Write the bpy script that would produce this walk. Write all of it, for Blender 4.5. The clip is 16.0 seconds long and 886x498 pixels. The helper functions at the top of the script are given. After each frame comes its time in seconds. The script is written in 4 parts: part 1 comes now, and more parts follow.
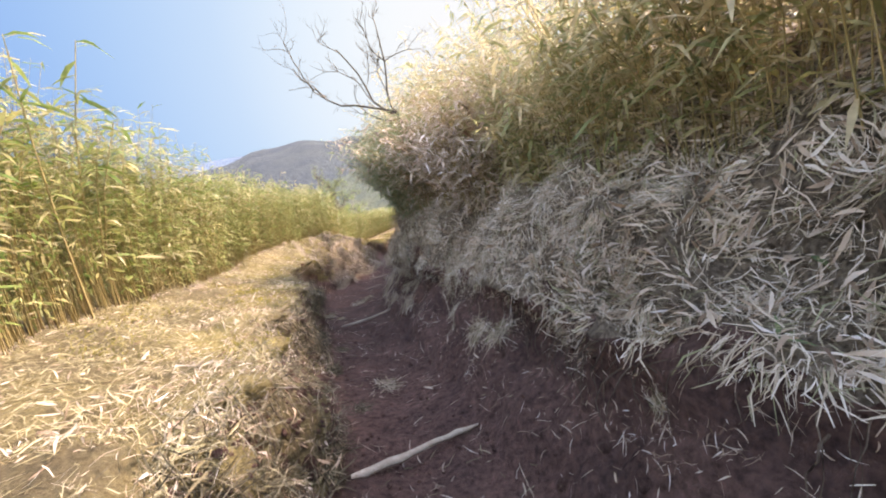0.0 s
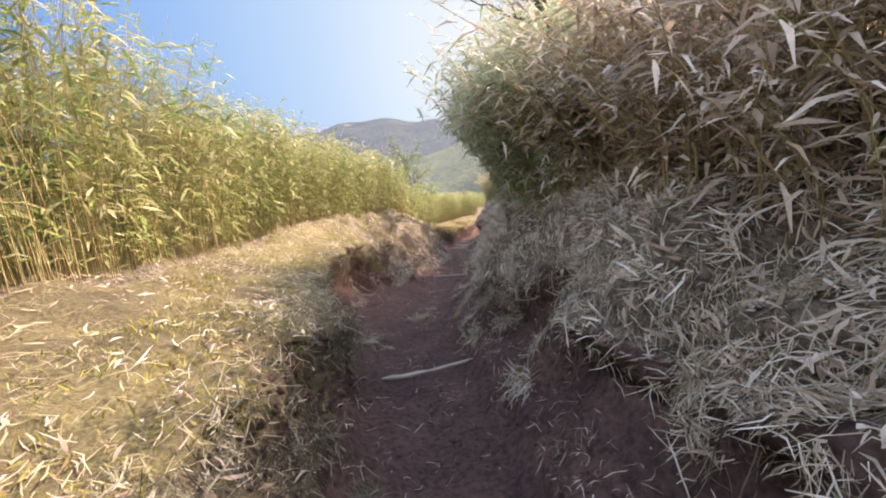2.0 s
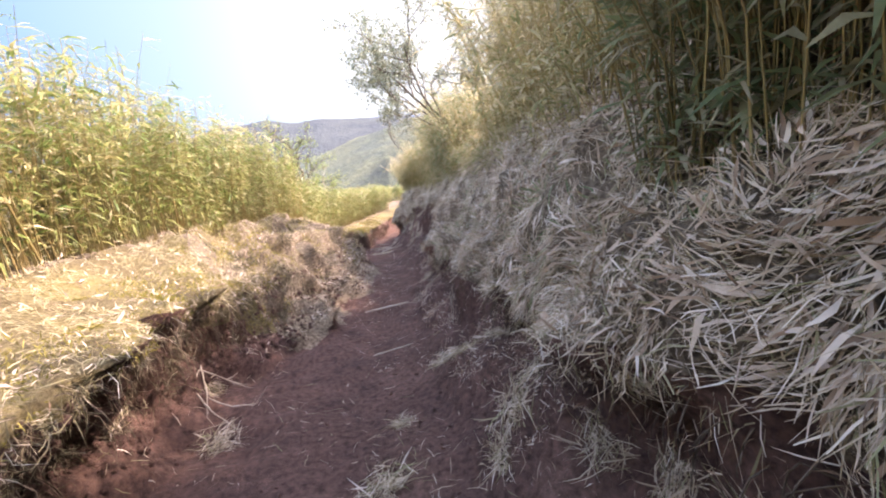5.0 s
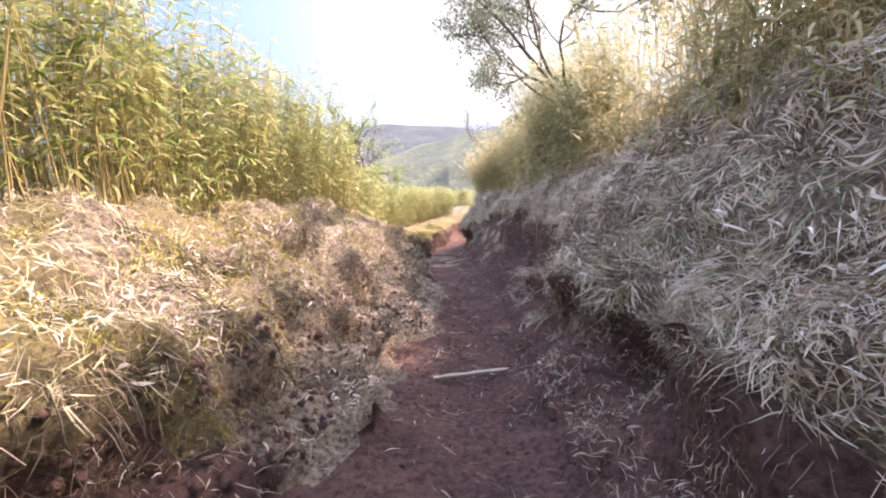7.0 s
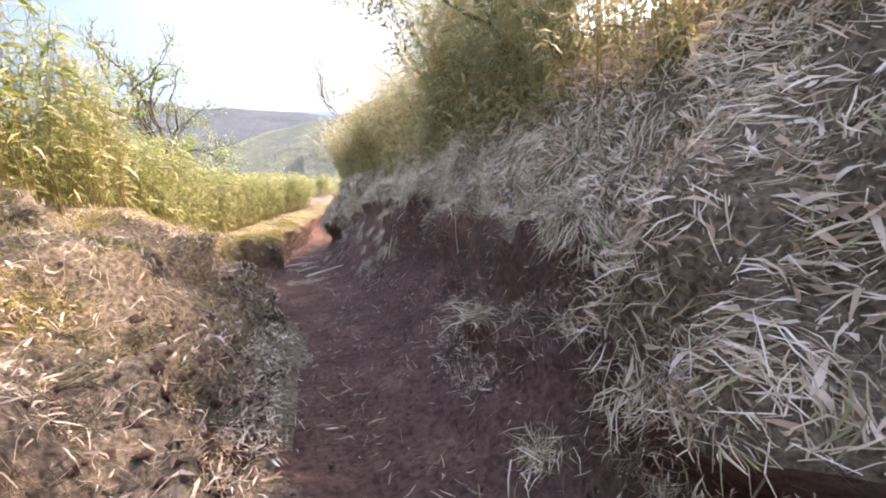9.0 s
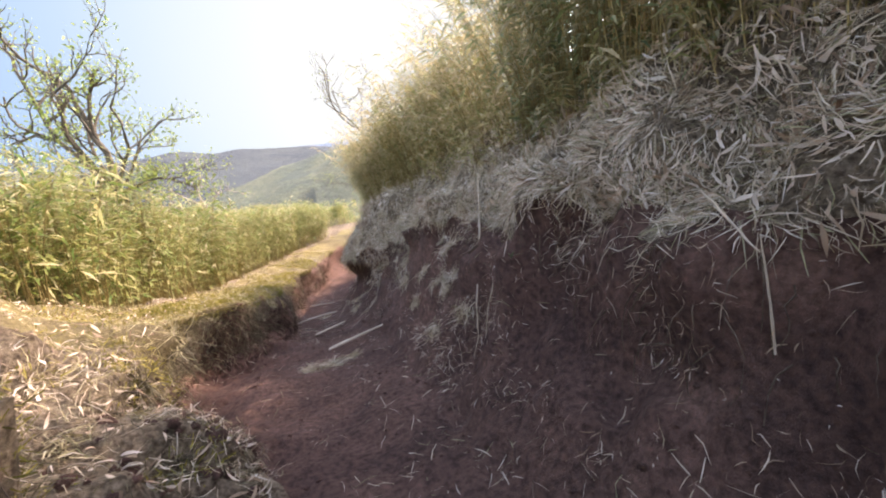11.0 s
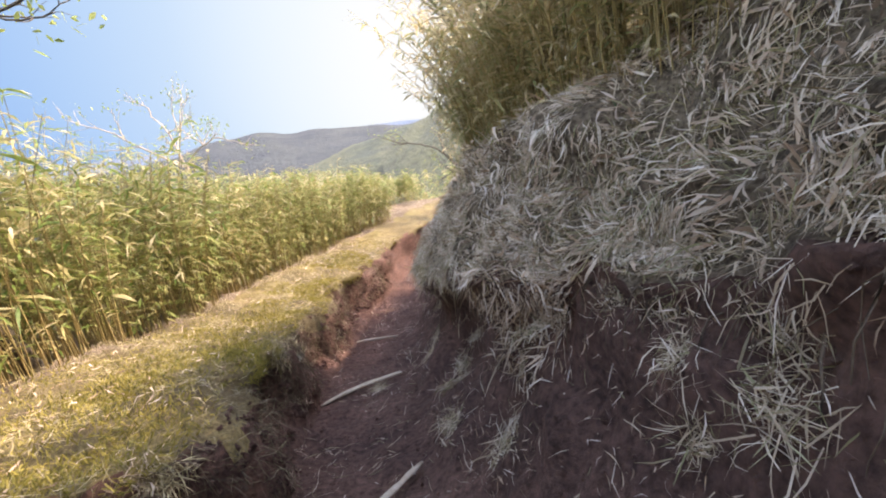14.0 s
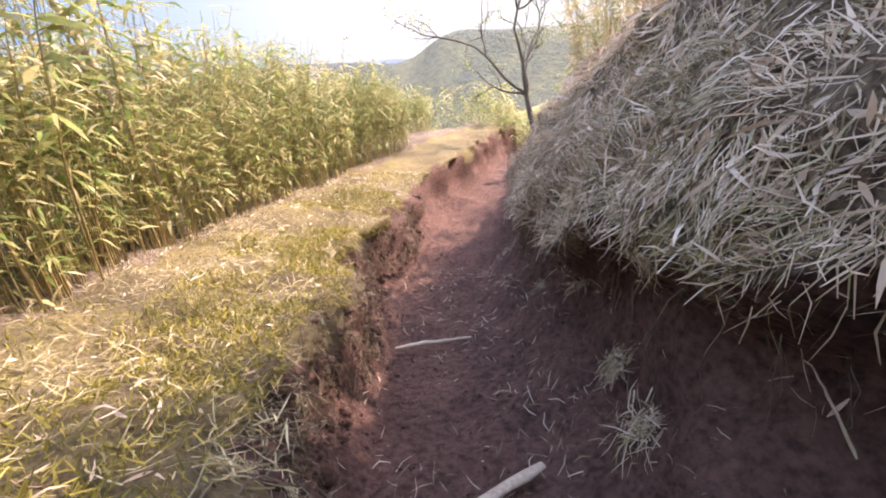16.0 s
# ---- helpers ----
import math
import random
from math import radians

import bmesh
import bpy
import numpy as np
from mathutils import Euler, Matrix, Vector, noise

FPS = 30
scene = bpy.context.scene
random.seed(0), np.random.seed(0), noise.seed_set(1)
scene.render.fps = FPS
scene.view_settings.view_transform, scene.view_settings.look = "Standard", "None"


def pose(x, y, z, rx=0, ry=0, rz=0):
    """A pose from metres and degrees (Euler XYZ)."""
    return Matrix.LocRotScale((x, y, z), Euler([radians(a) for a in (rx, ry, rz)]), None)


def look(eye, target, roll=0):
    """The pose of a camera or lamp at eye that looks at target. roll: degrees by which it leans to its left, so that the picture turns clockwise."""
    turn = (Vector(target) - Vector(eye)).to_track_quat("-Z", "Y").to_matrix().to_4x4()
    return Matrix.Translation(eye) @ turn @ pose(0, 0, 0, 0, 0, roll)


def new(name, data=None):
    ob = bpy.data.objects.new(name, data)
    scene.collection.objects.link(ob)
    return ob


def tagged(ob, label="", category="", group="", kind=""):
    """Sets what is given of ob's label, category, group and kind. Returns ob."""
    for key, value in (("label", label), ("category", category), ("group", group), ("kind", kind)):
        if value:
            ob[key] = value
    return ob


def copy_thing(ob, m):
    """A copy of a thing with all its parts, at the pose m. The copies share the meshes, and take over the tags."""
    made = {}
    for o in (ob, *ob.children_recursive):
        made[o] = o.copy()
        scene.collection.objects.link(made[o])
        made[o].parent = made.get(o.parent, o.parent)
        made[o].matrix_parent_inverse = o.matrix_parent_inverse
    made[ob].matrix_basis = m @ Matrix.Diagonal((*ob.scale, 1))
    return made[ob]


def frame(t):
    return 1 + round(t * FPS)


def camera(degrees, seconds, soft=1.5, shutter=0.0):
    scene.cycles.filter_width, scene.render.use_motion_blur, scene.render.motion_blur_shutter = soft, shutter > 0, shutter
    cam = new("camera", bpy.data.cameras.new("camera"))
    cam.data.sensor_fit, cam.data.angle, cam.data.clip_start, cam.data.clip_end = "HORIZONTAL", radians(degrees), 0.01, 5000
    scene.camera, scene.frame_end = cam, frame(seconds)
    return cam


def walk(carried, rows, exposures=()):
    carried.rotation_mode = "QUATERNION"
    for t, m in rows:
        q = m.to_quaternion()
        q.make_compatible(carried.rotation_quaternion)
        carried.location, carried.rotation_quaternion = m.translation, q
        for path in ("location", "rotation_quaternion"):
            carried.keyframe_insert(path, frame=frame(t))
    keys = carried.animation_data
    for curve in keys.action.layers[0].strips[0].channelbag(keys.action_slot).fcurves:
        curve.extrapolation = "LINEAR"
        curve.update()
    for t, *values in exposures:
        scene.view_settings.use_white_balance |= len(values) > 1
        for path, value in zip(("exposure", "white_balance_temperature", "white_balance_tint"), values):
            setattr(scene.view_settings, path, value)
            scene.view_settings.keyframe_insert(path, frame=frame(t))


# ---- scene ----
cam = camera(94.3, 16.0, soft=2.0)
PATH = [
    (0.0, pose(0.000, 0.000, 0.000, 74.15, 7.70, -2.18)),
    (0.5, pose(-0.080, 0.654, -0.120, 76.67, 7.72, 0.12)),
    (1.0, pose(-0.269, 1.389, -0.233, 74.67, 4.75, 4.89)),
    (1.5, pose(-0.391, 1.962, -0.272, 74.65, 6.97, -1.45)),
    (2.0, pose(-0.602, 2.548, -0.497, 73.60, 1.29, 8.67)),
    (2.5, pose(-0.778, 3.149, -0.575, 75.00, 2.76, 4.80)),
    (3.0, pose(-0.908, 3.746, -0.671, 73.30, 1.84, 6.79)),
    (5.5, pose(-1.673, 6.498, -1.412, 71.84, 3.53, -9.01)),
    (6.0, pose(-1.845, 7.146, -1.556, 68.03, -2.80, -3.62)),
    (6.5, pose(-1.951, 7.701, -1.657, 67.09, -1.57, -4.39)),
    (7.0, pose(-1.969, 8.330, -1.870, 74.18, 0.79, 2.45)),
    (7.5, pose(-1.972, 9.033, -2.002, 68.83, -1.24, -10.29)),
    (8.0, pose(-2.011, 9.668, -2.096, 69.03, -1.58, -14.14)),
    (8.5, pose(-1.953, 10.285, -2.212, 75.22, 1.73, -21.65)),
    (9.0, pose(-2.012, 10.920, -2.356, 72.61, -0.49, -16.67)),
    (9.5, pose(-2.042, 11.560, -2.479, 79.53, 4.68, -16.91)),
    (12.0, pose(-2.081, 14.872, -3.041, 72.48, 6.68, -15.10)),
    (12.5, pose(-2.071, 15.570, -3.188, 75.25, 2.36, -5.93)),
    (13.0, pose(-2.071, 16.246, -3.279, 72.97, 1.90, -5.70)),
    (13.5, pose(-2.075, 16.951, -3.358, 72.15, -1.59, -0.09)),
    (14.0, pose(-2.049, 17.722, -3.534, 72.98, 6.73, -7.01)),
    (14.5, pose(-2.201, 18.408, -3.664, 71.50, 2.79, -0.38)),
    (15.0, pose(-2.367, 19.089, -3.952, 72.05, 2.80, -2.96)),
    (15.5, pose(-2.664, 19.632, -4.080, 66.87, 2.45, -0.49)),
    (16.0, pose(-2.772, 20.214, -4.310, 65.73, 3.93, -8.37)),
]
walk(cam, PATH, [(0.0, 3.1, 8300, 19), (3.0, 3.1, 8100, 19), (5.5, 3.6, 8000, 25), (7.5, 3.5, 8000, 26), (9.5, 3.45, 8200, 22), (12.0, 3.1, 8600, 19), (14.0, 3.15, 8500, 19), (16.0, 3.3, 8200, 27)])

# ---- sky and sun ----
SUN_AZ, SUN_EL = 68.0, 46.5  # degrees to the right of the way ahead, degrees above the horizon
world = bpy.data.worlds.new("sky")
scene.world = world
world.use_nodes = True
wn = world.node_tree.nodes
sky = wn.new("ShaderNodeTexSky")
sky.sky_type = "NISHITA"
sky.sun_disc = False
sky.sun_elevation = radians(SUN_EL)
sky.sun_rotation = radians(SUN_AZ)
sky.altitude = 900
sky.air_density = 1.3
sky.dust_density = 2.0
sky.ozone_density = 1.5
wn["Background"].inputs["Strength"].default_value = 0.15
world.node_tree.links.new(sky.outputs[0], wn["Background"].inputs["Color"])
sun_data = bpy.data.lights.new("sun", "SUN")
sun_data.energy, sun_data.angle, sun_data.color = 1.4, radians(0.7), (1.0, 0.955, 0.95)
sun = new("sun", sun_data)
SUN_DIR = Vector((math.sin(radians(SUN_AZ)) * math.cos(radians(SUN_EL)), math.cos(radians(SUN_AZ)) * math.cos(radians(SUN_EL)), math.sin(radians(SUN_EL))))
sun.matrix_world = look(SUN_DIR * 60, (0, 0, 0))

# ---- materials ----


def node_mat(name):
    m = bpy.data.materials.new(name)
    m.use_nodes = True
    nt = m.node_tree
    return m, nt, nt.nodes, nt.nodes["Principled BSDF"]


def ramp_node(nt, stops):
    r = nt.nodes.new("ShaderNodeValToRGB")
    while len(r.color_ramp.elements) < len(stops):
        r.color_ramp.elements.new(0.5)
    for e, (p, c) in zip(r.color_ramp.elements, stops):
        e.position, e.color = p, (*c, 1)
    return r


def noise_node(nt, scale, detail=6.0, rough=0.6, coord=None):
    n = nt.nodes.new("ShaderNodeTexNoise")
    n.inputs["Scale"].default_value, n.inputs["Detail"].default_value, n.inputs["Roughness"].default_value = scale, detail, rough
    if coord is None:
        coord = nt.nodes.new("ShaderNodeTexCoord").outputs["Object"]
    nt.links.new(coord, n.inputs["Vector"])
    return n


def mixed(nt, kind, fac, a, b):
    m = nt.nodes.new("ShaderNodeMix")
    m.data_type, m.blend_type = "RGBA", kind
    if isinstance(fac, float):
        m.inputs[0].default_value = fac
    else:
        nt.links.new(fac, m.inputs[0])
    for socket, v in ((m.inputs[6], a), (m.inputs[7], b)):
        if isinstance(v, tuple):
            socket.default_value = (*v, 1)
        else:
            nt.links.new(v, socket)
    return m.outputs[2]


def ground_mat(name, big, fine, big_scale=1.3, fine_scale=38.0, bump=0.6, rough=0.95, bump_scale=60.0, dist=0.02):
    """Earth or turf: broad patches times fine grain, with relief."""
    m, nt, nodes, bsdf = node_mat(name)
    n1, n2, n3 = noise_node(nt, big_scale), noise_node(nt, fine_scale, 8), noise_node(nt, bump_scale, 8, 0.7)
    r1, r2 = ramp_node(nt, big), ramp_node(nt, fine)
    nt.links.new(n1.outputs[0], r1.inputs[0])
    nt.links.new(n2.outputs[0], r2.inputs[0])
    nt.links.new(mixed(nt, "MULTIPLY", 1.0, r1.outputs[0], r2.outputs[0]), bsdf.inputs["Base Color"])
    bsdf.inputs["Roughness"].default_value = rough
    bsdf.inputs["Specular IOR Level"].default_value = 0.2
    b = nodes.new("ShaderNodeBump")
    b.inputs["Strength"].default_value, b.inputs["Distance"].default_value = bump, dist
    nt.links.new(n3.outputs[0], b.inputs["Height"])
    nt.links.new(b.outputs[0], bsdf.inputs["Normal"])
    return m


def blade_mat(name, stops, clear=0.3, rough=0.55, tint=None, vary=0.35, patch_scale=0.9):
    """Leaves, straw and stems: a colour for each island, mottled along its length, some light passing through."""
    m, nt, nodes, bsdf = node_mat(name)
    g = nodes.new("ShaderNodeNewGeometry")
    r = ramp_node(nt, stops)
    nt.links.new(g.outputs["Random Per Island"], r.inputs[0])
    n = noise_node(nt, 22.0, 4)
    big = noise_node(nt, patch_scale, 3)
    dark = ramp_node(nt, [(0.3, (1 - vary,) * 3), (0.7, (1.0, 1.0, 1.0))])
    nt.links.new(n.outputs[0], dark.inputs[0])
    patch = ramp_node(nt, [(0.35, tint or (0.8, 0.82, 0.78)), (0.65, (1.0, 1.0, 1.0))])
    nt.links.new(big.outputs[0], patch.inputs[0])
    col = mixed(nt, "MULTIPLY", 1.0, mixed(nt, "MULTIPLY", 1.0, r.outputs[0], dark.outputs[0]), patch.outputs[0])
    nt.links.new(col, bsdf.inputs["Base Color"])
    bsdf.inputs["Roughness"].default_value = rough
    bsdf.inputs["Specular IOR Level"].default_value = 0.35
    if clear > 0:
        tr = nodes.new("ShaderNodeBsdfTranslucent")
        nt.links.new(col, tr.inputs["Color"])
        mx = nodes.new("ShaderNodeMixShader")
        mx.inputs[0].default_value = clear
        nt.links.new(bsdf.outputs[0], mx.inputs[1])
        nt.links.new(tr.outputs[0], mx.inputs[2])
        nt.links.new(mx.outputs[0], nodes["Material Output"].inputs["Surface"])
    return m


SOIL = ground_mat("dark_volcanic_soil", [(0.3, (0.083, 0.047, 0.04)), (0.6, (0.145, 0.08, 0.064)), (0.8, (0.23, 0.132, 0.102))],
                  [(0.32, (0.45, 0.43, 0.42)), (0.55, (1, 1, 1)), (0.75, (1.45, 1.38, 1.32))], 2.6, 26, 0.9, dist=0.035)
TURF = ground_mat("mossy_turf", [(0.3, (0.11, 0.085, 0.05)), (0.5, (0.19, 0.15, 0.08)), (0.68, (0.28, 0.225, 0.1))],
                  [(0.3, (0.45, 0.42, 0.4)), (0.65, (1, 1, 1))], 1.6, 55, 0.9, dist=0.03)
MULCH = ground_mat("rotting_leaf_mulch", [(0.3, (0.19, 0.14, 0.1)), (0.7, (0.38, 0.3, 0.22))],
                   [(0.35, (0.3, 0.27, 0.25)), (0.65, (1, 1, 1))], 2.2, 40, 1.0, dist=0.04)
FIELD = ground_mat("far_grassland", [(0.3, (0.17, 0.17, 0.06)), (0.7, (0.33, 0.29, 0.12))], [(0.3, (0.6, 0.6, 0.6)), (0.7, (1, 1, 1))], 0.12, 0.8, 0.6, dist=0.3, bump_scale=1.5)
SASA_LEAF = blade_mat("bamboo_grass_leaf", [(0.0, (0.15, 0.23, 0.055)), (0.3, (0.29, 0.33, 0.1)), (0.6, (0.45, 0.4, 0.16)), (0.82, (0.59, 0.48, 0.24)), (1.0, (0.74, 0.62, 0.42))], 0.45, tint=(0.66, 0.74, 0.6))
SASA_STEM = blade_mat("bamboo_grass_stem", [(0.0, (0.26, 0.2, 0.08)), (0.5, (0.4, 0.29, 0.12)), (1.0, (0.5, 0.36, 0.17))], 0.0, 0.4)
BUSH_LEAF = blade_mat("shaded_bamboo_grass_leaf", [(0.0, (0.22, 0.25, 0.1)), (0.3, (0.43, 0.4, 0.18)), (0.6, (0.62, 0.5, 0.28)), (1.0, (0.76, 0.61, 0.41))], 0.48)
DRY_LEAF = blade_mat("dead_leaf", [(0.0, (0.2, 0.13, 0.09)), (0.18, (0.42, 0.29, 0.2)), (0.5, (0.67, 0.52, 0.4)), (0.8, (0.8, 0.67, 0.55)), (1.0, (0.9, 0.81, 0.73))], 0.3, 0.6, (0.76, 0.7, 0.65), 0.26, 2.4)
DRY_STRAW = blade_mat("dry_straw", [(0.0, (0.2, 0.13, 0.085)), (0.14, (0.36, 0.36, 0.2)), (0.3, (0.5, 0.385, 0.28)), (0.65, (0.73, 0.6, 0.47)), (1.0, (0.87, 0.77, 0.67))], 0.25, 0.6, (0.76, 0.72, 0.65), 0.26, 2.4)
GOLD_STRAW = blade_mat("bleached_golden_straw", [(0.0, (0.24, 0.17, 0.09)), (0.5, (0.45, 0.37, 0.2)), (1.0, (0.64, 0.55, 0.36))], 0.15, 0.7)
MOSS = blade_mat("yellow_green_moss", [(0.0, (0.15, 0.135, 0.03)), (0.5, (0.3, 0.25, 0.05)), (1.0, (0.45, 0.36, 0.1))], 0.3, 0.8)
# withered grass coloured dark to imitate shade in the hollow and under turf edges
SHADE_DARK_GRASS = blade_mat("shade_dark_withered_grass", [(0.0, (0.07, 0.055, 0.035)), (0.6, (0.2, 0.16, 0.1)), (1.0, (0.4, 0.34, 0.24))], 0.2, 0.8)
BUSH_GREEN = blade_mat("grey_green_bamboo_grass_leaf", [(0.0, (0.17, 0.23, 0.11)), (0.4, (0.32, 0.37, 0.2)), (0.7, (0.5, 0.47, 0.3)), (1.0, (0.72, 0.62, 0.46))], 0.55)
OLIVE = blade_mat("olive_brown_grass", [(0.0, (0.13, 0.115, 0.05)), (0.5, (0.3, 0.26, 0.12)), (1.0, (0.46, 0.38, 0.2))], 0.25, 0.75)
GREEN = blade_mat("fresh_green_sprout", [(0.0, (0.09, 0.14, 0.06)), (1.0, (0.22, 0.28, 0.13))], 0.3, 0.5)
GREY_LEAF = blade_mat("grey_green_twig_leaf", [(0.0, (0.16, 0.18, 0.12)), (1.0, (0.34, 0.34, 0.24))], 0.35)
TWIG_LEAF = blade_mat("young_leaf", [(0.0, (0.2, 0.27, 0.05)), (1.0, (0.38, 0.42, 0.12))], 0.4)
BARK = ground_mat("grey_brown_bark", [(0.3, (0.07, 0.055, 0.04)), (0.7, (0.15, 0.12, 0.09))], [(0.3, (0.5, 0.5, 0.5)), (0.7, (1, 1, 1))], 4, 60, 0.8, 0.85, 80, 0.01)
DEAD_WOOD = ground_mat("bleached_dead_wood", [(0.3, (0.33, 0.26, 0.2)), (0.7, (0.55, 0.46, 0.38))], [(0.3, (0.65, 0.6, 0.55)), (0.7, (1, 1, 1))], 6, 70, 0.5, 0.8, 120, 0.004)
ROOT = ground_mat("dark_root", [(0.3, (0.1, 0.07, 0.05)), (0.7, (0.2, 0.15, 0.11))], [(0.3, (0.6, 0.6, 0.6)), (0.7, (1, 1, 1))], 8, 70, 0.5, 0.9, 120, 0.004)


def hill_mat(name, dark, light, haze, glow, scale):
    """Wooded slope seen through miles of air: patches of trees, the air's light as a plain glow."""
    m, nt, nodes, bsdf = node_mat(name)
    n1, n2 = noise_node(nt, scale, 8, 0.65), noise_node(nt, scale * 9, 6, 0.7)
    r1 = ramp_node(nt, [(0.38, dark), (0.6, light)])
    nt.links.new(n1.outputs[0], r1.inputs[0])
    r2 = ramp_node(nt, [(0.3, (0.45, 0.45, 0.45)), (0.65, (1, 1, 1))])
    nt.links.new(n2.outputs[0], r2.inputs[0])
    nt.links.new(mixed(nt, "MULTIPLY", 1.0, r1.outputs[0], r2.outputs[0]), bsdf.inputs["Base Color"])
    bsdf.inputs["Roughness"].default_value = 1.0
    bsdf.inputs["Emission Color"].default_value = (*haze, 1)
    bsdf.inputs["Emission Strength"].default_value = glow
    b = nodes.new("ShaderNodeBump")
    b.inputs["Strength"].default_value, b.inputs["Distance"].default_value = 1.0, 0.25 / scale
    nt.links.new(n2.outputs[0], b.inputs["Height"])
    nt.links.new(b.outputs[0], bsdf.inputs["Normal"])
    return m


# haze painted in: emission on all three, bluish base colour on the far two
HILL_HAZED = hill_mat("wooded_hill_far", (0.016, 0.026, 0.03), (0.045, 0.055, 0.045), (0.36, 0.43, 0.68), 0.036, 0.008)
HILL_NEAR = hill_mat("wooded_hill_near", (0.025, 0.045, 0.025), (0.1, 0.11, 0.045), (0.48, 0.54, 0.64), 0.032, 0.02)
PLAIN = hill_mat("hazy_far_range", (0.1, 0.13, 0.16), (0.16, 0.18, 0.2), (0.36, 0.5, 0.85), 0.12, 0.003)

# ---- mesh helpers ----
RNG = np.random.default_rng(7)


def np_mesh(name, verts, faces, materials, index=None, smooth=False):
    """One mesh from vertex rows and a list of face arrays (all quads or all triangles each)."""
    me = bpy.data.meshes.new(name)
    verts = np.asarray(verts, dtype=np.float32).reshape(-1, 3)
    me.vertices.add(len(verts))
    me.vertices.foreach_set("co", verts.ravel())
    loops = np.concatenate([np.asarray(f).ravel() for f in faces]).astype(np.int32)
    sizes = np.concatenate([np.full(len(f), np.asarray(f).shape[1]) for f in faces]).astype(np.int32)
    starts = np.concatenate([[0], np.cumsum(sizes)[:-1]]).astype(np.int32)
    me.loops.add(len(loops))
    me.loops.foreach_set("vertex_index", loops)
    me.polygons.add(len(sizes))
    me.polygons.foreach_set("loop_start", starts)
    me.polygons.foreach_set("loop_total", sizes)
    for m in materials:
        me.materials.append(m)
    if index is not None:
        me.polygons.foreach_set("material_index", np.asarray(index, dtype=np.int32))
    if smooth:
        me.polygons.foreach_set("use_smooth", np.ones(len(sizes), dtype=bool))
    me.update(calc_edges=True)
    me.validate()
    return me


def unit(v):
    return v / np.maximum(np.linalg.norm(v, axis=-1, keepdims=True), 1e-9)


def ribbons(base, way, side, length, width, droop, prof, curl=0.0, bow=0.0):
    """Many blades: base and way (N,3), side (N,3) across the blade; they sink by droop and narrow by prof. Gives vertices and quads."""
    n, s = len(base), len(prof)
    t = np.linspace(0, 1, s)[None, :, None]
    L, W, D = (np.broadcast_to(np.asarray(a, float), (n,))[:, None, None] for a in (length, width, droop))
    up = unit(np.cross(side, way))
    C = np.broadcast_to(np.asarray(curl, float), (n,))[:, None, None]
    mid = base[:, None] + way[:, None] * L * t - np.array([0, 0, 1.0]) * L * D * t ** 2 + up[:, None] * (C * L * np.sin(t * math.pi))
    B = np.broadcast_to(np.asarray(bow, float), (n,))[:, None, None]
    mid = mid + unit(side)[:, None] * (B * L * np.sin(t * math.pi * (1.0 + np.abs(B) * 3)))
    twist = C * 3.0 * (t - 0.5)
    across = unit(side)[:, None] * np.cos(twist) + up[:, None] * np.sin(twist)
    half = across * W * 0.5 * np.asarray(prof)[None, :, None]
    verts = np.stack([mid - half, mid + half], 2).reshape(-1, 3)
    k = (np.arange(n)[:, None] * s + np.arange(s - 1)[None]).ravel() * 2
    return verts, np.stack([k, k + 1, k + 3, k + 2], 1)


def tubes(lines, radii, sides=3):
    """Many tapered stems along lines (N,S,3) with radii (N,S)."""
    n, s = lines.shape[:2]
    way = unit(np.gradient(lines, axis=1))
    ref = np.where(np.abs(way[..., 2:3]) > 0.9, np.array([1.0, 0, 0]), np.array([0, 0, 1.0]))
    a = unit(np.cross(way, ref))
    b = np.cross(way, a)
    ang = np.arange(sides) * 2 * math.pi / sides
    ring = a[:, :, None] * np.cos(ang)[None, None, :, None] + b[:, :, None] * np.sin(ang)[None, None, :, None]
    verts = (lines[:, :, None] + ring * np.asarray(radii)[:, :, None, None]).reshape(-1, 3)
    i, j, k = np.meshgrid(np.arange(n), np.arange(s - 1), np.arange(sides), indexing="ij")
    q = lambda jj, kk: ((i * s + jj) * sides + kk % sides).ravel()
    return verts, np.stack([q(j, k), q(j, k + 1), q(j + 1, k + 1), q(j + 1, k)], 1)


def joined(pieces):
    """Joins (verts, quads) pairs."""
    vs, fs, o = [], [], 0
    for v, f in pieces:
        vs.append(v)
        fs.append(f + o)
        o += len(v)
    return np.concatenate(vs), np.concatenate(fs)


def part(name, me, parent, label=""):
    ob = new(name, me)
    ob.parent = parent
    return tagged(ob, label) if label else ob


def wave(y, seed, scale=1.0):
    """Smooth wander along the way, about -1 to 1."""
    r = np.random.default_rng(seed)
    f, p, out = r.uniform(0.5, 3.2, 7), r.uniform(0, 6.3, 7), 0
    for a, b in zip(f, p):
        out = out + np.sin(y * a * scale + b) / 7 ** 0.5 / 1.1
    return out


def lumps(x, y, z, size, seed):
    """Vectorised value noise in space, -1 to 1."""
    p = np.stack([x, y, z], -1) / size + seed * 17.3
    i = np.floor(p).astype(np.int64)
    f = p - i
    f = f * f * (3 - 2 * f)
    out = 0
    for c in range(8):
        o = np.array([c & 1, c >> 1 & 1, c >> 2 & 1])
        h = (i + o) @ np.array([73856093, 19349663, 83492791])
        h = h * 2654435761 & 0xFFFFFFFF
        h = (h ^ (h >> 15)) * 2246822519 & 0xFFFFFFFF
        h = (h ^ (h >> 13)) & 0xFFFFFF
        w = np.prod(np.where(o, f, 1 - f), -1)
        out = out + w * (h / 0x7FFFFF - 1)
    return out


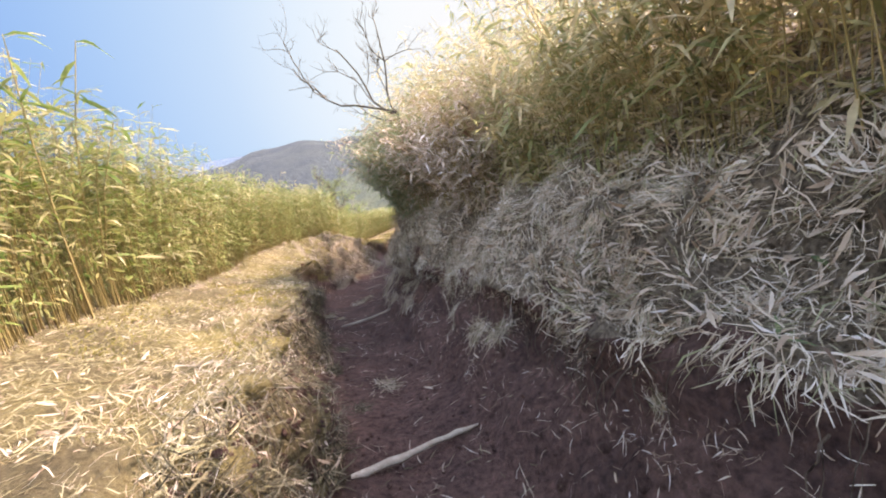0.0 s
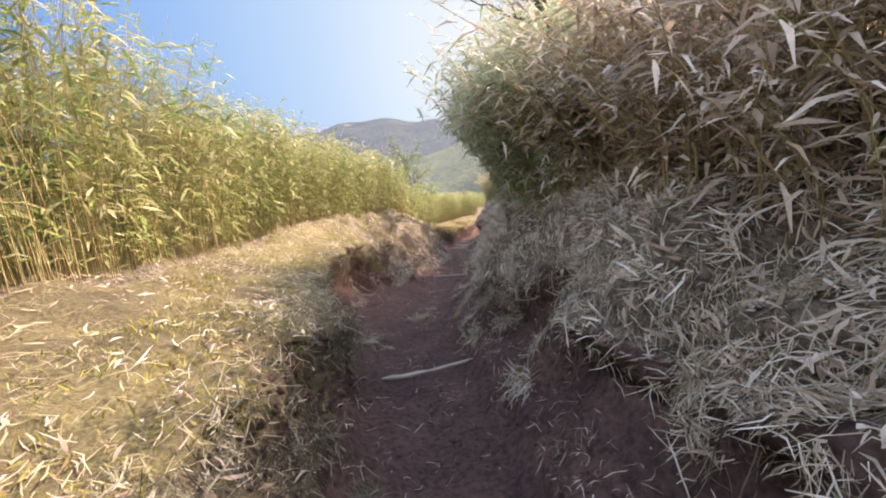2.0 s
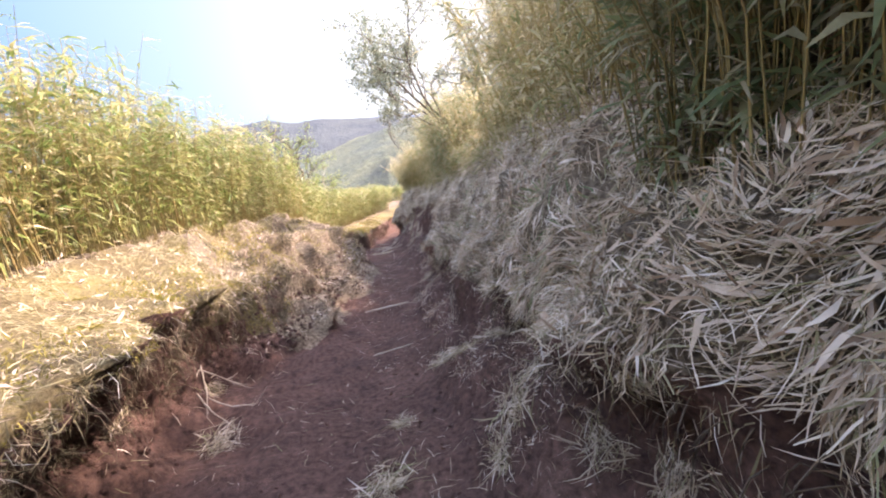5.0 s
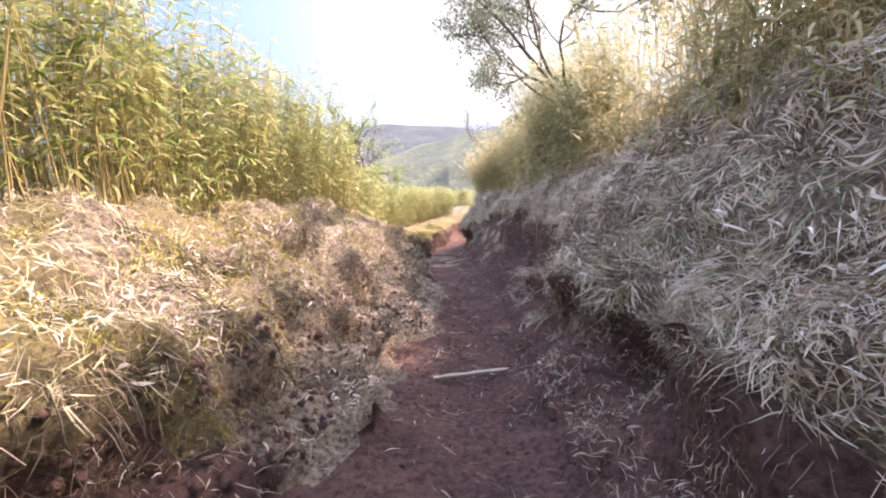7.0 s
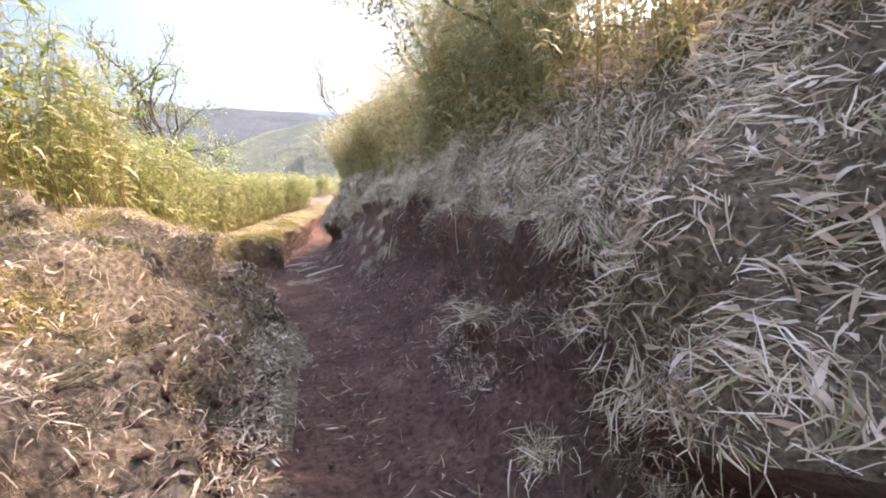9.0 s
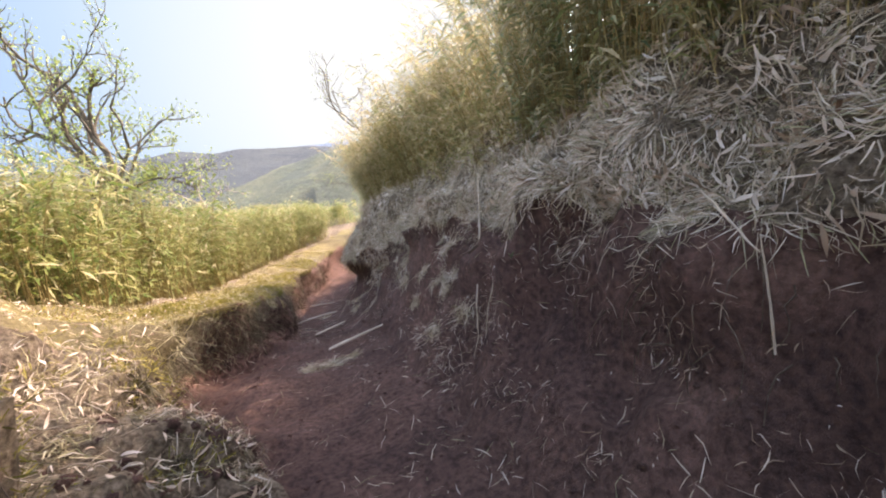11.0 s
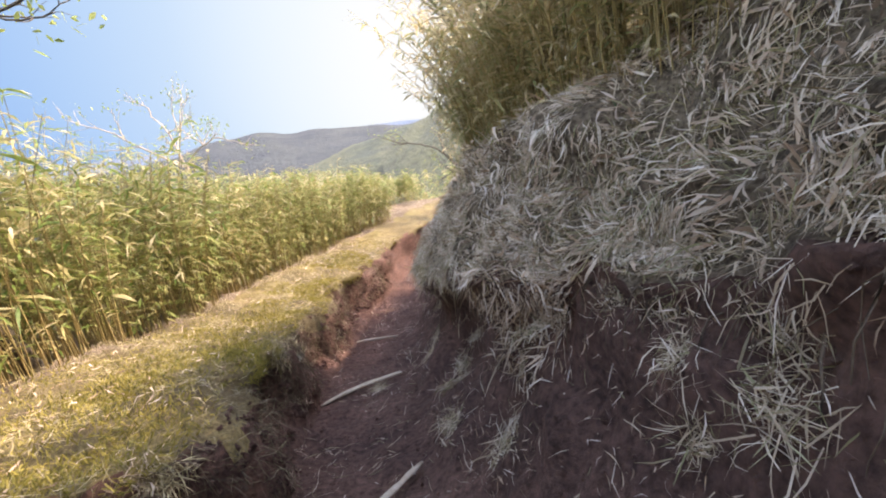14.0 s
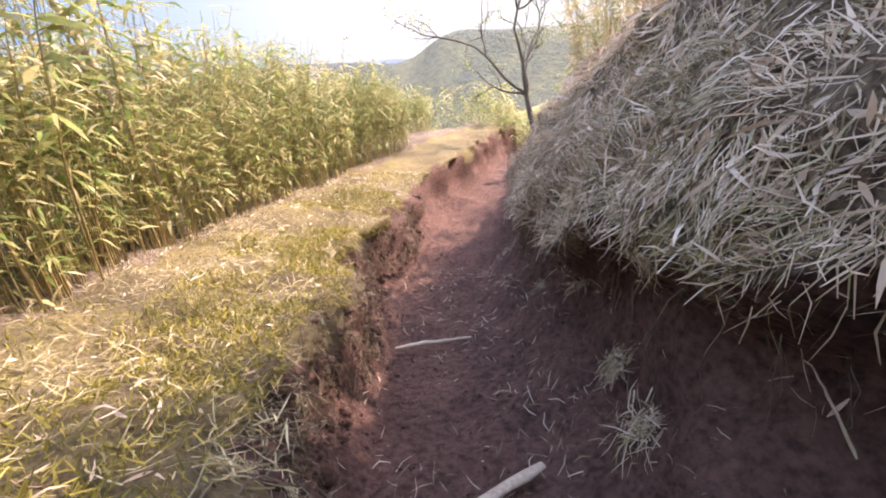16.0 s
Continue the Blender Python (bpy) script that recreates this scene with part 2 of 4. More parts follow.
# ---- the lie of the land ----
# along the way: y, the trench's middle x, eye-height datum z (the trench floor lies 1.36 below)
LINE = np.array([(-300, 40, 45), (-40, 7, 7), (-6, 1.2, 1.05), (0, 0.02, 0), (2, -0.44, -0.35), (4, -0.99, -0.76), (6, -1.53, -1.27), (8, -1.91, -1.75),
                 (10, -1.99, -2.17), (12, -2.04, -2.55), (14, -2.07, -2.9), (16, -2.08, -3.24), (18, -2.2, -3.63), (20, -2.6, -4.2), (22, -2.6, -4.72),
                 (24, -2.35, -4.98), (26, -1.65, -5.1), (28, -0.6, -5.15), (32, 1.5, -5.4), (45, 6, -9)])
FINE = np.linspace(-60, 45, 1400)
kern = np.exp(-np.linspace(-2, 2, 41) ** 2)
kern /= kern.sum()


def smooth_line(col):
    v = np.interp(FINE, LINE[:, 0], LINE[:, col])
    return np.convolve(np.pad(v, 20, mode="reflect", reflect_type="odd"), kern, "valid")


LX, LZ = smooth_line(1), smooth_line(2)


def mid_x(y):
    return np.interp(y, FINE, LX)


def mid_z(y):
    return np.interp(y, FINE, LZ)


# cross-sections (sideways from the trench's middle, height from the datum), at some y
BASE = [(-1500, -60), (-200, -34), (-40, -9), (-12, -2.2), (-4.5, -0.62), (-1.75, -0.5), (-1.35, -0.54), (-0.98, -0.6), (-0.93, -0.72), (-0.92, -0.98), (-0.6, -1.3), (0, -1.36),
        (0.5, -1.3), (0.82, -1.0), (1.0, -0.72), (0.97, -0.6), (1.22, -0.2), (1.6, 0.42), (2.6, 1.3), (8, 3.6), (40, 12), (300, 40), (1500, 60)]


def section(**moved):
    s = [list(p) for p in BASE]
    for k, v in moved.items():
        s[int(k[1:])] = list(v)
    return s


NARROW = dict(p5=(-2.0, -0.45), p6=(-1.3, -0.55), p7=(-0.6, -0.62), p8=(-0.55, -0.72), p9=(-0.48, -0.98), p10=(-0.3, -1.28), p11=(0.12, -1.36), p12=(0.5, -1.3))
SLOPED = dict(p4=(-4.5, -0.2), p5=(-2.0, 0.05), p6=(-1.5, -0.22), p7=(-1.1, -0.45), p8=(-0.8, -0.78), p9=(-0.5, -1.1), p10=(-0.2, -1.31), p11=(0.2, -1.36), p12=(0.62, -1.28), p13=(0.92, -1.0), p14=(1.18, -0.6), p15=(1.3, -0.3), p16=(1.45, 0.05), p17=(1.68, 0.55))
SECTIONS = {
    -6: section(**NARROW),
    0: section(**NARROW, p16=(1.3, -0.25), p17=(1.7, 0.1), p18=(2.6, 0.9)),
    4.6: section(**NARROW, p16=(1.25, -0.22), p17=(1.65, 0.22), p18=(2.6, 1.0)),
    5.1: section(**{**NARROW, "p9": (-0.6, -1.0), "p10": (-0.45, -1.3), "p14": (1.12, -0.42), "p15": (0.98, -0.26), "p16": (1.2, 0.0), "p17": (1.5, 0.3), "p18": (2.5, 1.0)}),
    5.6: section(p5=(-2.0, -0.42), p7=(-0.78, -0.6), p8=(-0.77, -0.7), p9=(-0.8, -1.0), p10=(-0.66, -1.3), p15=(0.85, -0.55), p16=(1.05, -0.15), p17=(1.35, 0.25), p18=(2.3, 1.0)),
    6.4: section(p5=(-2.0, -0.35), p6=(-1.45, -0.47), p7=(-0.9, -0.57), p8=(-1.0, -0.69), p9=(-1.2, -1.0), p10=(-1.0, -1.3), p13=(0.75, -1.05), p14=(0.9, -0.75), p15=(0.74, -0.5), p16=(0.88, -0.1), p17=(1.18, 0.3), p18=(2.2, 1.0)),
    7.3: section(p5=(-2.0, -0.28), p6=(-1.5, -0.4), p7=(-1.0, -0.5), p8=(-1.12, -0.66), p9=(-1.36, -1.0), p10=(-1.12, -1.3), p15=(0.82, -0.55), p16=(1.02, -0.15), p17=(1.35, 0.35), p18=(2.3, 1.1)),
    9: section(p4=(-4.5, -0.2), p5=(-2.0, -0.02), p6=(-1.55, -0.22), p7=(-1.14, -0.42), p8=(-1.26, -0.62), p9=(-1.42, -1.0), p10=(-1.15, -1.29), p17=(1.62, 0.52), p18=(2.6, 1.4)),
    10.3: section(p4=(-4.5, -0.2), p5=(-2.0, 0.02), p6=(-1.55, -0.2), p7=(-1.17, -0.44), p8=(-0.98, -0.72), p9=(-0.78, -1.03), p10=(-0.52, -1.28), p13=(0.78, -1.08), p14=(1.05, -0.8), p15=(0.9, -0.55), p17=(1.64, 0.6), p18=(2.6, 1.45)),
    11.2: section(p4=(-4.5, -0.2), p5=(-2.0, 0.03), p6=(-1.55, -0.2), p7=(-1.2, -0.42), p8=(-1.0, -0.7), p9=(-0.8, -1.05), p10=(-0.5, -1.3), p13=(0.78, -1.08), p14=(1.05, -0.8), p15=(0.86, -0.53), p17=(1.64, 0.6), p18=(2.6, 1.45)),
    11.8: section(p4=(-4.5, -0.2), p5=(-2.0, 0.03), p6=(-1.55, -0.2), p7=(-1.2, -0.42), p8=(-1.0, -0.7), p9=(-0.8, -1.05), p10=(-0.5, -1.3), p13=(0.74, -1.1), p14=(0.92, -0.88), p15=(0.78, -0.68), p16=(1.1, -0.12), p17=(1.6, 0.6), p18=(2.6, 1.45)),
    12.2: section(**{**SLOPED, "p14": (1.12, -0.68), "p15": (1.16, -0.45), "p16": (1.36, 0.0)}),
    12.9: section(**SLOPED),
    14.8: section(**{**SLOPED, "p15": (1.3, -0.14), "p16": (1.45, 0.14)}),
    15.9: section(p4=(-4.5, -0.2), p5=(-2.0, 0.0), p6=(-1.5, -0.28), p7=(-1.08, -0.52), p8=(-1.05, -0.7), p9=(-1.05, -1.05), p10=(-0.75, -1.32), p13=(0.8, -1.02), p14=(1.17, -0.36), p15=(1.25, -0.12), p16=(1.38, 0.1), p17=(1.66, 0.46)),
    16.5: section(p5=(-2.0, -0.15), p6=(-1.75, -0.36), p7=(-1.42, -0.57), p8=(-1.6, -0.7), p9=(-1.8, -1.1), p10=(-1.3, -1.36), p13=(0.8, -1.02), p14=(1.2, -0.3), p15=(1.2, -0.07), p16=(1.34, 0.12), p17=(1.64, 0.46)),
    17.7: section(p5=(-2.0, -0.47), p6=(-1.75, -0.54), p7=(-1.36, -0.6), p8=(-1.55, -0.73), p9=(-1.75, -1.12), p10=(-1.2, -1.36), p13=(0.8, -1.0), p14=(1.26, -0.28), p15=(1.18, -0.07), p16=(1.33, 0.14), p17=(1.65, 0.5)),
    18.15: section(p5=(-1.95, -0.48), p6=(-1.35, -0.56), p7=(-0.8, -0.61), p8=(-0.82, -0.75), p9=(-0.85, -1.1), p10=(-0.62, -1.33), p13=(0.8, -1.0), p14=(1.26, -0.28), p15=(1.15, -0.09), p16=(1.32, 0.14), p17=(1.65, 0.52)),
    19.3: section(p5=(-1.9, -0.48), p6=(-1.25, -0.56), p7=(-0.66, -0.6), p8=(-0.62, -0.72), p9=(-0.58, -1.05), p10=(-0.36, -1.31), p12=(0.4, -1.3), p13=(0.8, -1.0), p14=(1.16, -0.42), p15=(1.02, -0.22), p16=(1.25, 0.1), p17=(1.6, 0.6)),
    20.6: section(p5=(-1.9, -0.5), p6=(-1.2, -0.56), p7=(-0.66, -0.6), p8=(-0.6, -0.75), p9=(-0.58, -1.08), p10=(-0.42, -1.33), p12=(0.42, -1.3), p13=(0.76, -1.03), p14=(1.0, -0.6), p15=(0.68, -0.3), p16=(0.82, 0.08), p17=(1.18, 0.55), p18=(2.2, 1.2)),
    22.3: section(p5=(-1.9, -0.5), p6=(-1.2, -0.56), p7=(-0.66, -0.6), p8=(-0.6, -0.75), p9=(-0.58, -1.08), p10=(-0.42, -1.33), p12=(0.42, -1.3), p13=(0.7, -1.05), p14=(0.88, -0.75), p15=(0.62, -0.46), p16=(0.78, 0.02), p17=(1.15, 0.5), p18=(2.2, 1.2)),
    26: section(p5=(-1.7, -0.5), p6=(-1.2, -0.56), p7=(-0.65, -0.62), p8=(-0.6, -0.75), p9=(-0.6, -1.1), p10=(-0.42, -1.33), p15=(0.9, -0.55), p16=(1.15, -0.2), p17=(1.55, 0.3)),
    45: section(),
}
STATIONS = sorted(SECTIONS)
SEC = np.array([SECTIONS[k] for k in STATIONS], float)
SUBS = [3, 3, 5, 7, 10, 6, 6, 2, 3, 5, 8, 8, 6, 5, 3, 7, 8, 10, 12, 6, 4, 3]


def land(y):
    """Rows of the ground for each y: (len(y), columns, 3)."""
    y = np.asarray(y, float)
    k = SEC.shape[1]
    U = np.stack([np.interp(y, STATIONS, SEC[:, c, 0]) for c in range(k)], 1)
    Z = np.stack([np.interp(y, STATIONS, SEC[:, c, 1]) for c in range(k)], 1)
    for c in (5, 6, 7, 8, 9):
        U[:, c] += 0.07 * wave(y, 3, 1.5) + ((0.05 * wave(y, 30 + c, 4) + (0.2 if c > 7 else 0.15) * lumps(y * 0, y, y * 0 + c // 2, 0.27, 6) + 0.06 * lumps(y * 0, y, y * 0 + c, 0.11, 16)) if c > 6 else 0)
    for c in (13, 14, 15, 16):
        U[:, c] += 0.06 * wave(y, 5, 1.4) + 0.05 * wave(y, 50 + c // 2, 3.5) + (0.12 * lumps(y * 0, y, y * 0 + c, 0.3, 7) if c > 13 else 0)
        Z[:, c] += 0.05 * wave(y, 60 + c // 2, 2.5)
    cu, cz = [U[:, :1]], [Z[:, :1]]
    for c, n in enumerate(SUBS):
        t = (np.arange(n) + 1)[None] / n
        cu.append(U[:, c:c + 1] * (1 - t) + U[:, c + 1:c + 2] * t)
        cz.append(Z[:, c:c + 1] * (1 - t) + Z[:, c + 1:c + 2] * t)
    u, z = np.concatenate(cu, 1), np.concatenate(cz, 1)
    x = u + mid_x(y)[:, None]
    zz = z + mid_z(y)[:, None]
    Y = np.broadcast_to(y[:, None], u.shape)
    near = np.clip(1.4 - np.abs(u) / 12, 0, 1)
    d = 0.06 * lumps(x, Y, zz, 0.36, 1) + 0.03 * lumps(x, Y, zz, 0.12, 2) + 0.018 * lumps(x, Y, zz, 0.06, 3)
    d = d + np.where((u > 0.95) & (u < 2.6), 0.13, np.where((u < -0.6) & (u > -2.2), 0.045, 0)) * lumps(x, Y, zz, 0.24, 4)
    crumbled = np.interp(Y, [9.2, 10.4, 15.2, 16.0], [0, 1, 1, 0]) * np.clip((u + 2.2) * 3, 0, 1) * np.clip(-(u + 0.35) * 4, 0, 1)
    d = d + crumbled * (0.2 * lumps(x, Y, zz, 0.3, 8) + 0.09 * lumps(x, Y, zz, 0.13, 10))
    d = d + 0.035 * np.clip(1 - np.abs(u) / 0.7, 0, 1) * lumps(x * 0.5, Y * 1.3, zz, 0.16, 12)
    flat = np.where(np.abs(u) < 0.5, 0.5, 1.0)
    zz = zz + near * d * flat
    x = x + near * d * np.where((np.abs(u) > 0.55) & (np.abs(u) < 1.4), 0.9, 0.2) * np.sign(-u)
    zz = zz - np.where(Y > 45, np.minimum((Y - 45) * 0.2, 130), 0)
    return np.stack([x, Y, zz], -1)


EDGES = np.concatenate([[0], np.cumsum(SUBS)])  # column at which each control point lies
ROWS_Y = np.concatenate([[-300, -120, -60, -30, -15, -10, -7], np.arange(-5, 2, 0.12), np.arange(2, 24, 0.07), np.arange(24, 34, 0.15), np.arange(34.5, 45, 0.8), [47, 52, 60, 75, 100, 140, 200, 300, 450, 700, 1100, 1800, 3000, 4500]])
GRID = land(ROWS_Y)
nr, nc = GRID.shape[:2]
ii, jj = np.meshgrid(np.arange(nr - 1), np.arange(nc - 1), indexing="ij")
quads = np.stack([ii * nc + jj, ii * nc + jj + 1, (ii + 1) * nc + jj + 1, (ii + 1) * nc + jj], -1).reshape(-1, 4)
cj = jj.ravel()
cell = GRID[:-1, :-1].reshape(-1, 3)
fuzz = lumps(cell[:, 0], cell[:, 1], cell[:, 2], 0.25, 9) * 2.2
slot = np.full(len(quads), 2)
slot[(cj < EDGES[5]) & (cell[:, 1] < 45)] = 2
slot[(cj + fuzz >= EDGES[5]) & (cj + fuzz < EDGES[7] + 1)] = 1
soft_bank = np.interp(cell[:, 1], [4.2, 5.2, 9.3, 10.2, 15.2, 15.9], [1, 0, 0, 1, 1, 0]) * (EDGES[10] - EDGES[7] - 3)
slot[(cj + fuzz >= EDGES[7] + 1 + soft_bank) & (cj + fuzz < EDGES[15])] = 0
slot[(cj + fuzz >= EDGES[7] + 1) & (cj + fuzz < EDGES[7] + 1 + soft_bank)] = 1
slot[(cell[:, 1] > 9.7) & (cell[:, 1] < 15.7) & (cj + fuzz > EDGES[5] + 2) & (cj + fuzz < EDGES[10])] = 2
slot[(cell[:, 1] > 42) | (cj < EDGES[3]) | (cj > EDGES[20])] = 3
ground = tagged(new("ground", np_mesh("ground", GRID.reshape(-1, 3), [quads], [SOIL, TURF, MULCH, FIELD], slot, True)),
                "dark soil trench between mossy turf and a littered bank", "ground", kind="structure")


def scatter(n, c0, c1, y0, y1, rng=RNG, dens=None):
    """n places on the ground between control columns c0 and c1 (may be fractions) and y0..y1, with the ground's normal there."""
    lo, hi = np.interp([c0, c1], np.arange(len(EDGES)), EDGES)
    y = rng.uniform(y0, y1, n)
    c = rng.uniform(lo, hi, n)
    if dens is not None:
        keep = rng.uniform(0, 1, n) < dens(y, c)
        y, c = y[keep], c[keep]
    r = np.interp(y, ROWS_Y, np.arange(nr))
    i, j = np.clip(r.astype(int), 0, nr - 2), np.clip(c.astype(int), 0, nc - 2)
    a, b = (r - i)[:, None], (c - j)[:, None]
    p00, p01, p10, p11 = GRID[i, j], GRID[i, j + 1], GRID[i + 1, j], GRID[i + 1, j + 1]
    p = p00 * (1 - a) * (1 - b) + p01 * (1 - a) * b + p10 * a * (1 - b) + p11 * a * b
    return p, unit(np.cross(p01 - p00, p10 - p00))


def ground_at(x, y):
    """Height of the outer ground at x, y (first sheet from the left)."""
    row = land(np.array([y]))[0]
    return float(np.interp(x, row[:, 0], row[:, 2]))


def snap(q):
    """The ground's nearest place to q, and its normal."""
    i, j = np.unravel_index(np.argmin(((GRID[:-1, :-1] - np.array(q)) ** 2).sum(-1)), (nr - 1, nc - 1))
    return GRID[i, j], unit(np.cross(GRID[i, j + 1] - GRID[i, j], GRID[i + 1, j] - GRID[i, j]))


# ---- far country ----


def sky_backdrop(radius, left, right, low, high):
    """The open sky over the valley: a far curved sheet, pale towards the sun's side and blue away from it."""
    az, el = np.meshgrid(np.radians(np.linspace(-left, right, 60)), np.radians(np.linspace(low, high, 30)), indexing="ij")
    v = np.stack([np.sin(az) * np.cos(el), np.cos(az) * np.cos(el), np.sin(el)], -1).reshape(-1, 3) * radius
    i, j = np.meshgrid(np.arange(59), np.arange(29), indexing="ij")
    k = (i * 30 + j).ravel()
    m, nt, nodes, bsdf = node_mat("open_sky")
    nodes.remove(bsdf)
    co = nodes.new("ShaderNodeTexCoord")
    dot = nodes.new("ShaderNodeVectorMath")
    dot.operation = "DOT_PRODUCT"
    pale = Vector((math.sin(radians(14)) * 0.98, math.cos(radians(14)) * 0.98, 0.17)) / radius
    dot.inputs[1].default_value = pale
    nt.links.new(co.outputs["Object"], dot.inputs[0])
    r = ramp_node(nt, [(0.4, (0.017, 0.047, 0.122)), (0.62, (0.033, 0.068, 0.13)), (0.8, (0.055, 0.089, 0.137)), (0.92, (0.088, 0.115, 0.142)), (1.0, (0.1, 0.118, 0.14))])
    r.color_ramp.interpolation = "B_SPLINE"
    nt.links.new(dot.outputs["Value"], r.inputs[0])
    em = nodes.new("ShaderNodeEmission")
    nt.links.new(r.outputs[0], em.inputs["Color"])
    nt.links.new(em.outputs[0], nodes["Material Output"].inputs["Surface"])
    me = np_mesh("backdrop", v, [np.stack([k, k + 30, k + 31, k + 1], 1)], [m], None, True)
    return tagged(new("backdrop", me), "clear blue sky paling towards the hazy horizon", "sky", kind="structure")


sky_backdrop(4700, 68, 32, -9, 40)


def ridge(name, label, material, d, crest, foot, depth, seed, rough=1.0):
    """A range of hills: crest as (bearing to the left, height angle) in degrees at distance d."""
    b0, b1 = crest[0][0], crest[-1][0]
    b = np.linspace(b0, b1, 220)
    e = np.interp(-b, [-c[0] for c in crest], [c[1] for c in crest])
    e = np.convolve(np.pad(e, 4, mode="edge"), np.ones(9) / 9, "valid")
    e = e + rough * 0.10 * wave(b * 0.45, seed)
    bumps = rough * (0.04 * wave(b * 9, seed + 1) + 0.03 * RNG.uniform(-1, 1, len(b))) * d * 0.0175
    rows = []
    for k in np.linspace(0, 1, 26):
        dist = d - depth * (1 - k)
        h = d * np.tan(np.radians(e))
        s = np.sin(k * math.pi / 2)
        z = foot + (h - foot) * s
        r = np.radians(b)
        x, y = -dist * np.sin(r), dist * np.cos(r)
        z = z + (h - foot) * 0.06 * lumps(x, y, z * 0, depth * 0.22, seed) * np.sin(k * math.pi)
        z = z + bumps * k ** 14
        rows.append(np.stack([x, y, z], -1))
    g = np.array(rows)
    back = g[-1].copy()
    back[:, 1] += depth
    back[:, 2] = foot
    g = np.concatenate([g, back[None]])
    a, c = g.shape[:2]
    i, j = np.meshgrid(np.arange(a - 1), np.arange(c - 1), indexing="ij")
    q = np.stack([i * c + j, i * c + j + 1, (i + 1) * c + j + 1, (i + 1) * c + j], -1).reshape(-1, 4)
    return tagged(new(name, np_mesh(name, g.reshape(-1, 3), [q], [material], None, True)), label, "hill", kind="structure")


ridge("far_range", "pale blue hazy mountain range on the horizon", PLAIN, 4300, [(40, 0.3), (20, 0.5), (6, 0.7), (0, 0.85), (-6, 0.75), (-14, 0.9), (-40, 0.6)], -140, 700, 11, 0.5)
ridge("wooded_hill", "wooded hill with a rounded double summit, blue-green from painted haze", HILL_HAZED, 1900, [(60, -2.5), (40, -1.5), (27, -0.6), (24, 0.2), (22, 0.9), (20.5, 1.0), (19, 0.9), (17.5, 1.35), (16, 1.4), (14, 1.0), (11, 1.05), (7, 0.95), (3, 0.7), (0, 0.45), (-4, 0.2), (-9, -0.3), (-20, -2)], -130, 800, 21)
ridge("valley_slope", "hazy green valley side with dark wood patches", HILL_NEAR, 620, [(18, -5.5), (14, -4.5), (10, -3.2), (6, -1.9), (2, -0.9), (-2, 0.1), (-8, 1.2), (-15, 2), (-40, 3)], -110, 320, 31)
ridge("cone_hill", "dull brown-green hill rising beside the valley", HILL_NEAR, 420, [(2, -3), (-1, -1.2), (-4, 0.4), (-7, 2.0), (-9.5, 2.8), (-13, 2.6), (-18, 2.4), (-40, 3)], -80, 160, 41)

# ---- bamboo grass ----


def sasa(p, height, lean, leaves, rng, leaf_len=(0.13, 0.24), stem_r=0.004, first=0.35, prof=(0.35, 1.0, 0.08), sway=0.22):
    """Stems and leaf blades for plants at p (N,3)."""
    n = len(p)
    s = 4
    t = np.linspace(0, 1, s)[None, :, None]
    az = rng.uniform(0, 6.283, n)
    off = lean + np.stack([np.cos(az), np.sin(az), np.zeros(n)], 1) * rng.uniform(0.0, sway, n)[:, None]
    H = np.asarray(height)[:, None, None]
    line = p[:, None] + np.array([0, 0, 1.0]) * H * t * (1 - 0.08 * t) + off[:, None] * H * t ** 1.7
    rad = stem_r * (1.15 - 0.75 * t[..., 0]) * rng.uniform(0.7, 1.25, n)[:, None]
    stems = tubes(line, rad)
    k = np.repeat(np.arange(n), leaves)
    m = len(k)
    tt = first + (1 - first) * rng.uniform(0, 1, m) ** 0.8
    f = tt * (s - 1)
    i = np.minimum(f.astype(int), s - 2)
    base = line[k, i] * (1 - (f - i))[:, None] + line[k, i + 1] * (f - i)[:, None]
    a = rng.uniform(0, 6.283, m)
    rise = rng.uniform(-0.25, 0.75, m)
    way = unit(np.stack([np.cos(a), np.sin(a), rise], 1))
    side = unit(np.cross(way, np.array([0, 0, 1.0])) + rng.normal(0, 0.35, (m, 3)))
    ln = rng.uniform(*leaf_len, m)
    return stems, ribbons(base, way, side, ln, ln * rng.uniform(0.11, 0.17, m), rng.uniform(0.15, 0.75, m), prof)


def left_height(y):
    """How tall the bamboo grass beside the turf stands."""
    return np.interp(y, [-4, 0, 6, 9, 16.3, 17.2, 18, 19.5, 22, 27, 32], [2.1, 2.2, 2.2, 1.95, 1.95, 1.5, 1.75, 2.05, 2.1, 1.6, 1.0])


def right_height(y):
    return np.interp(y, [-4, 5, 8.5, 12, 17, 19, 22, 28], [1.7, 1.8, 2.2, 2.1, 1.8, 1.45, 1.35, 1.3])


def thicket(name, label, n, c0, c1, y0, y1, tall, low, lean, leaves, leaf_mat, seed, dens=None, sink=0.03, **kw):
    """A stand of bamboo grass: tall(y) gives its height, low the share of it that the shortest stems reach."""
    rng = np.random.default_rng(seed)
    p, _ = scatter(n, c0, c1, y0, y1, rng, dens)
    p[:, 2] -= sink
    top = np.clip(0.5 + 0.5 * wave(p[:, 1], seed, 1.6), 0, 1) * 0.5 + rng.uniform(0, 0.5, len(p))
    st, lf = sasa(p, tall(p[:, 1]) * (low + (1.08 - low) * top), np.asarray(lean, float), leaves, rng, **kw)
    v, f = joined([st, lf])
    idx = np.concatenate([np.zeros(len(st[1])), np.ones(len(lf[1]))])
    return tagged(new(name, np_mesh(name, v, [f], [SASA_STEM, leaf_mat], idx)), label, "bamboo grass", kind="stuff")


def at_most(h):
    return lambda y: np.full(np.shape(y), float(h))


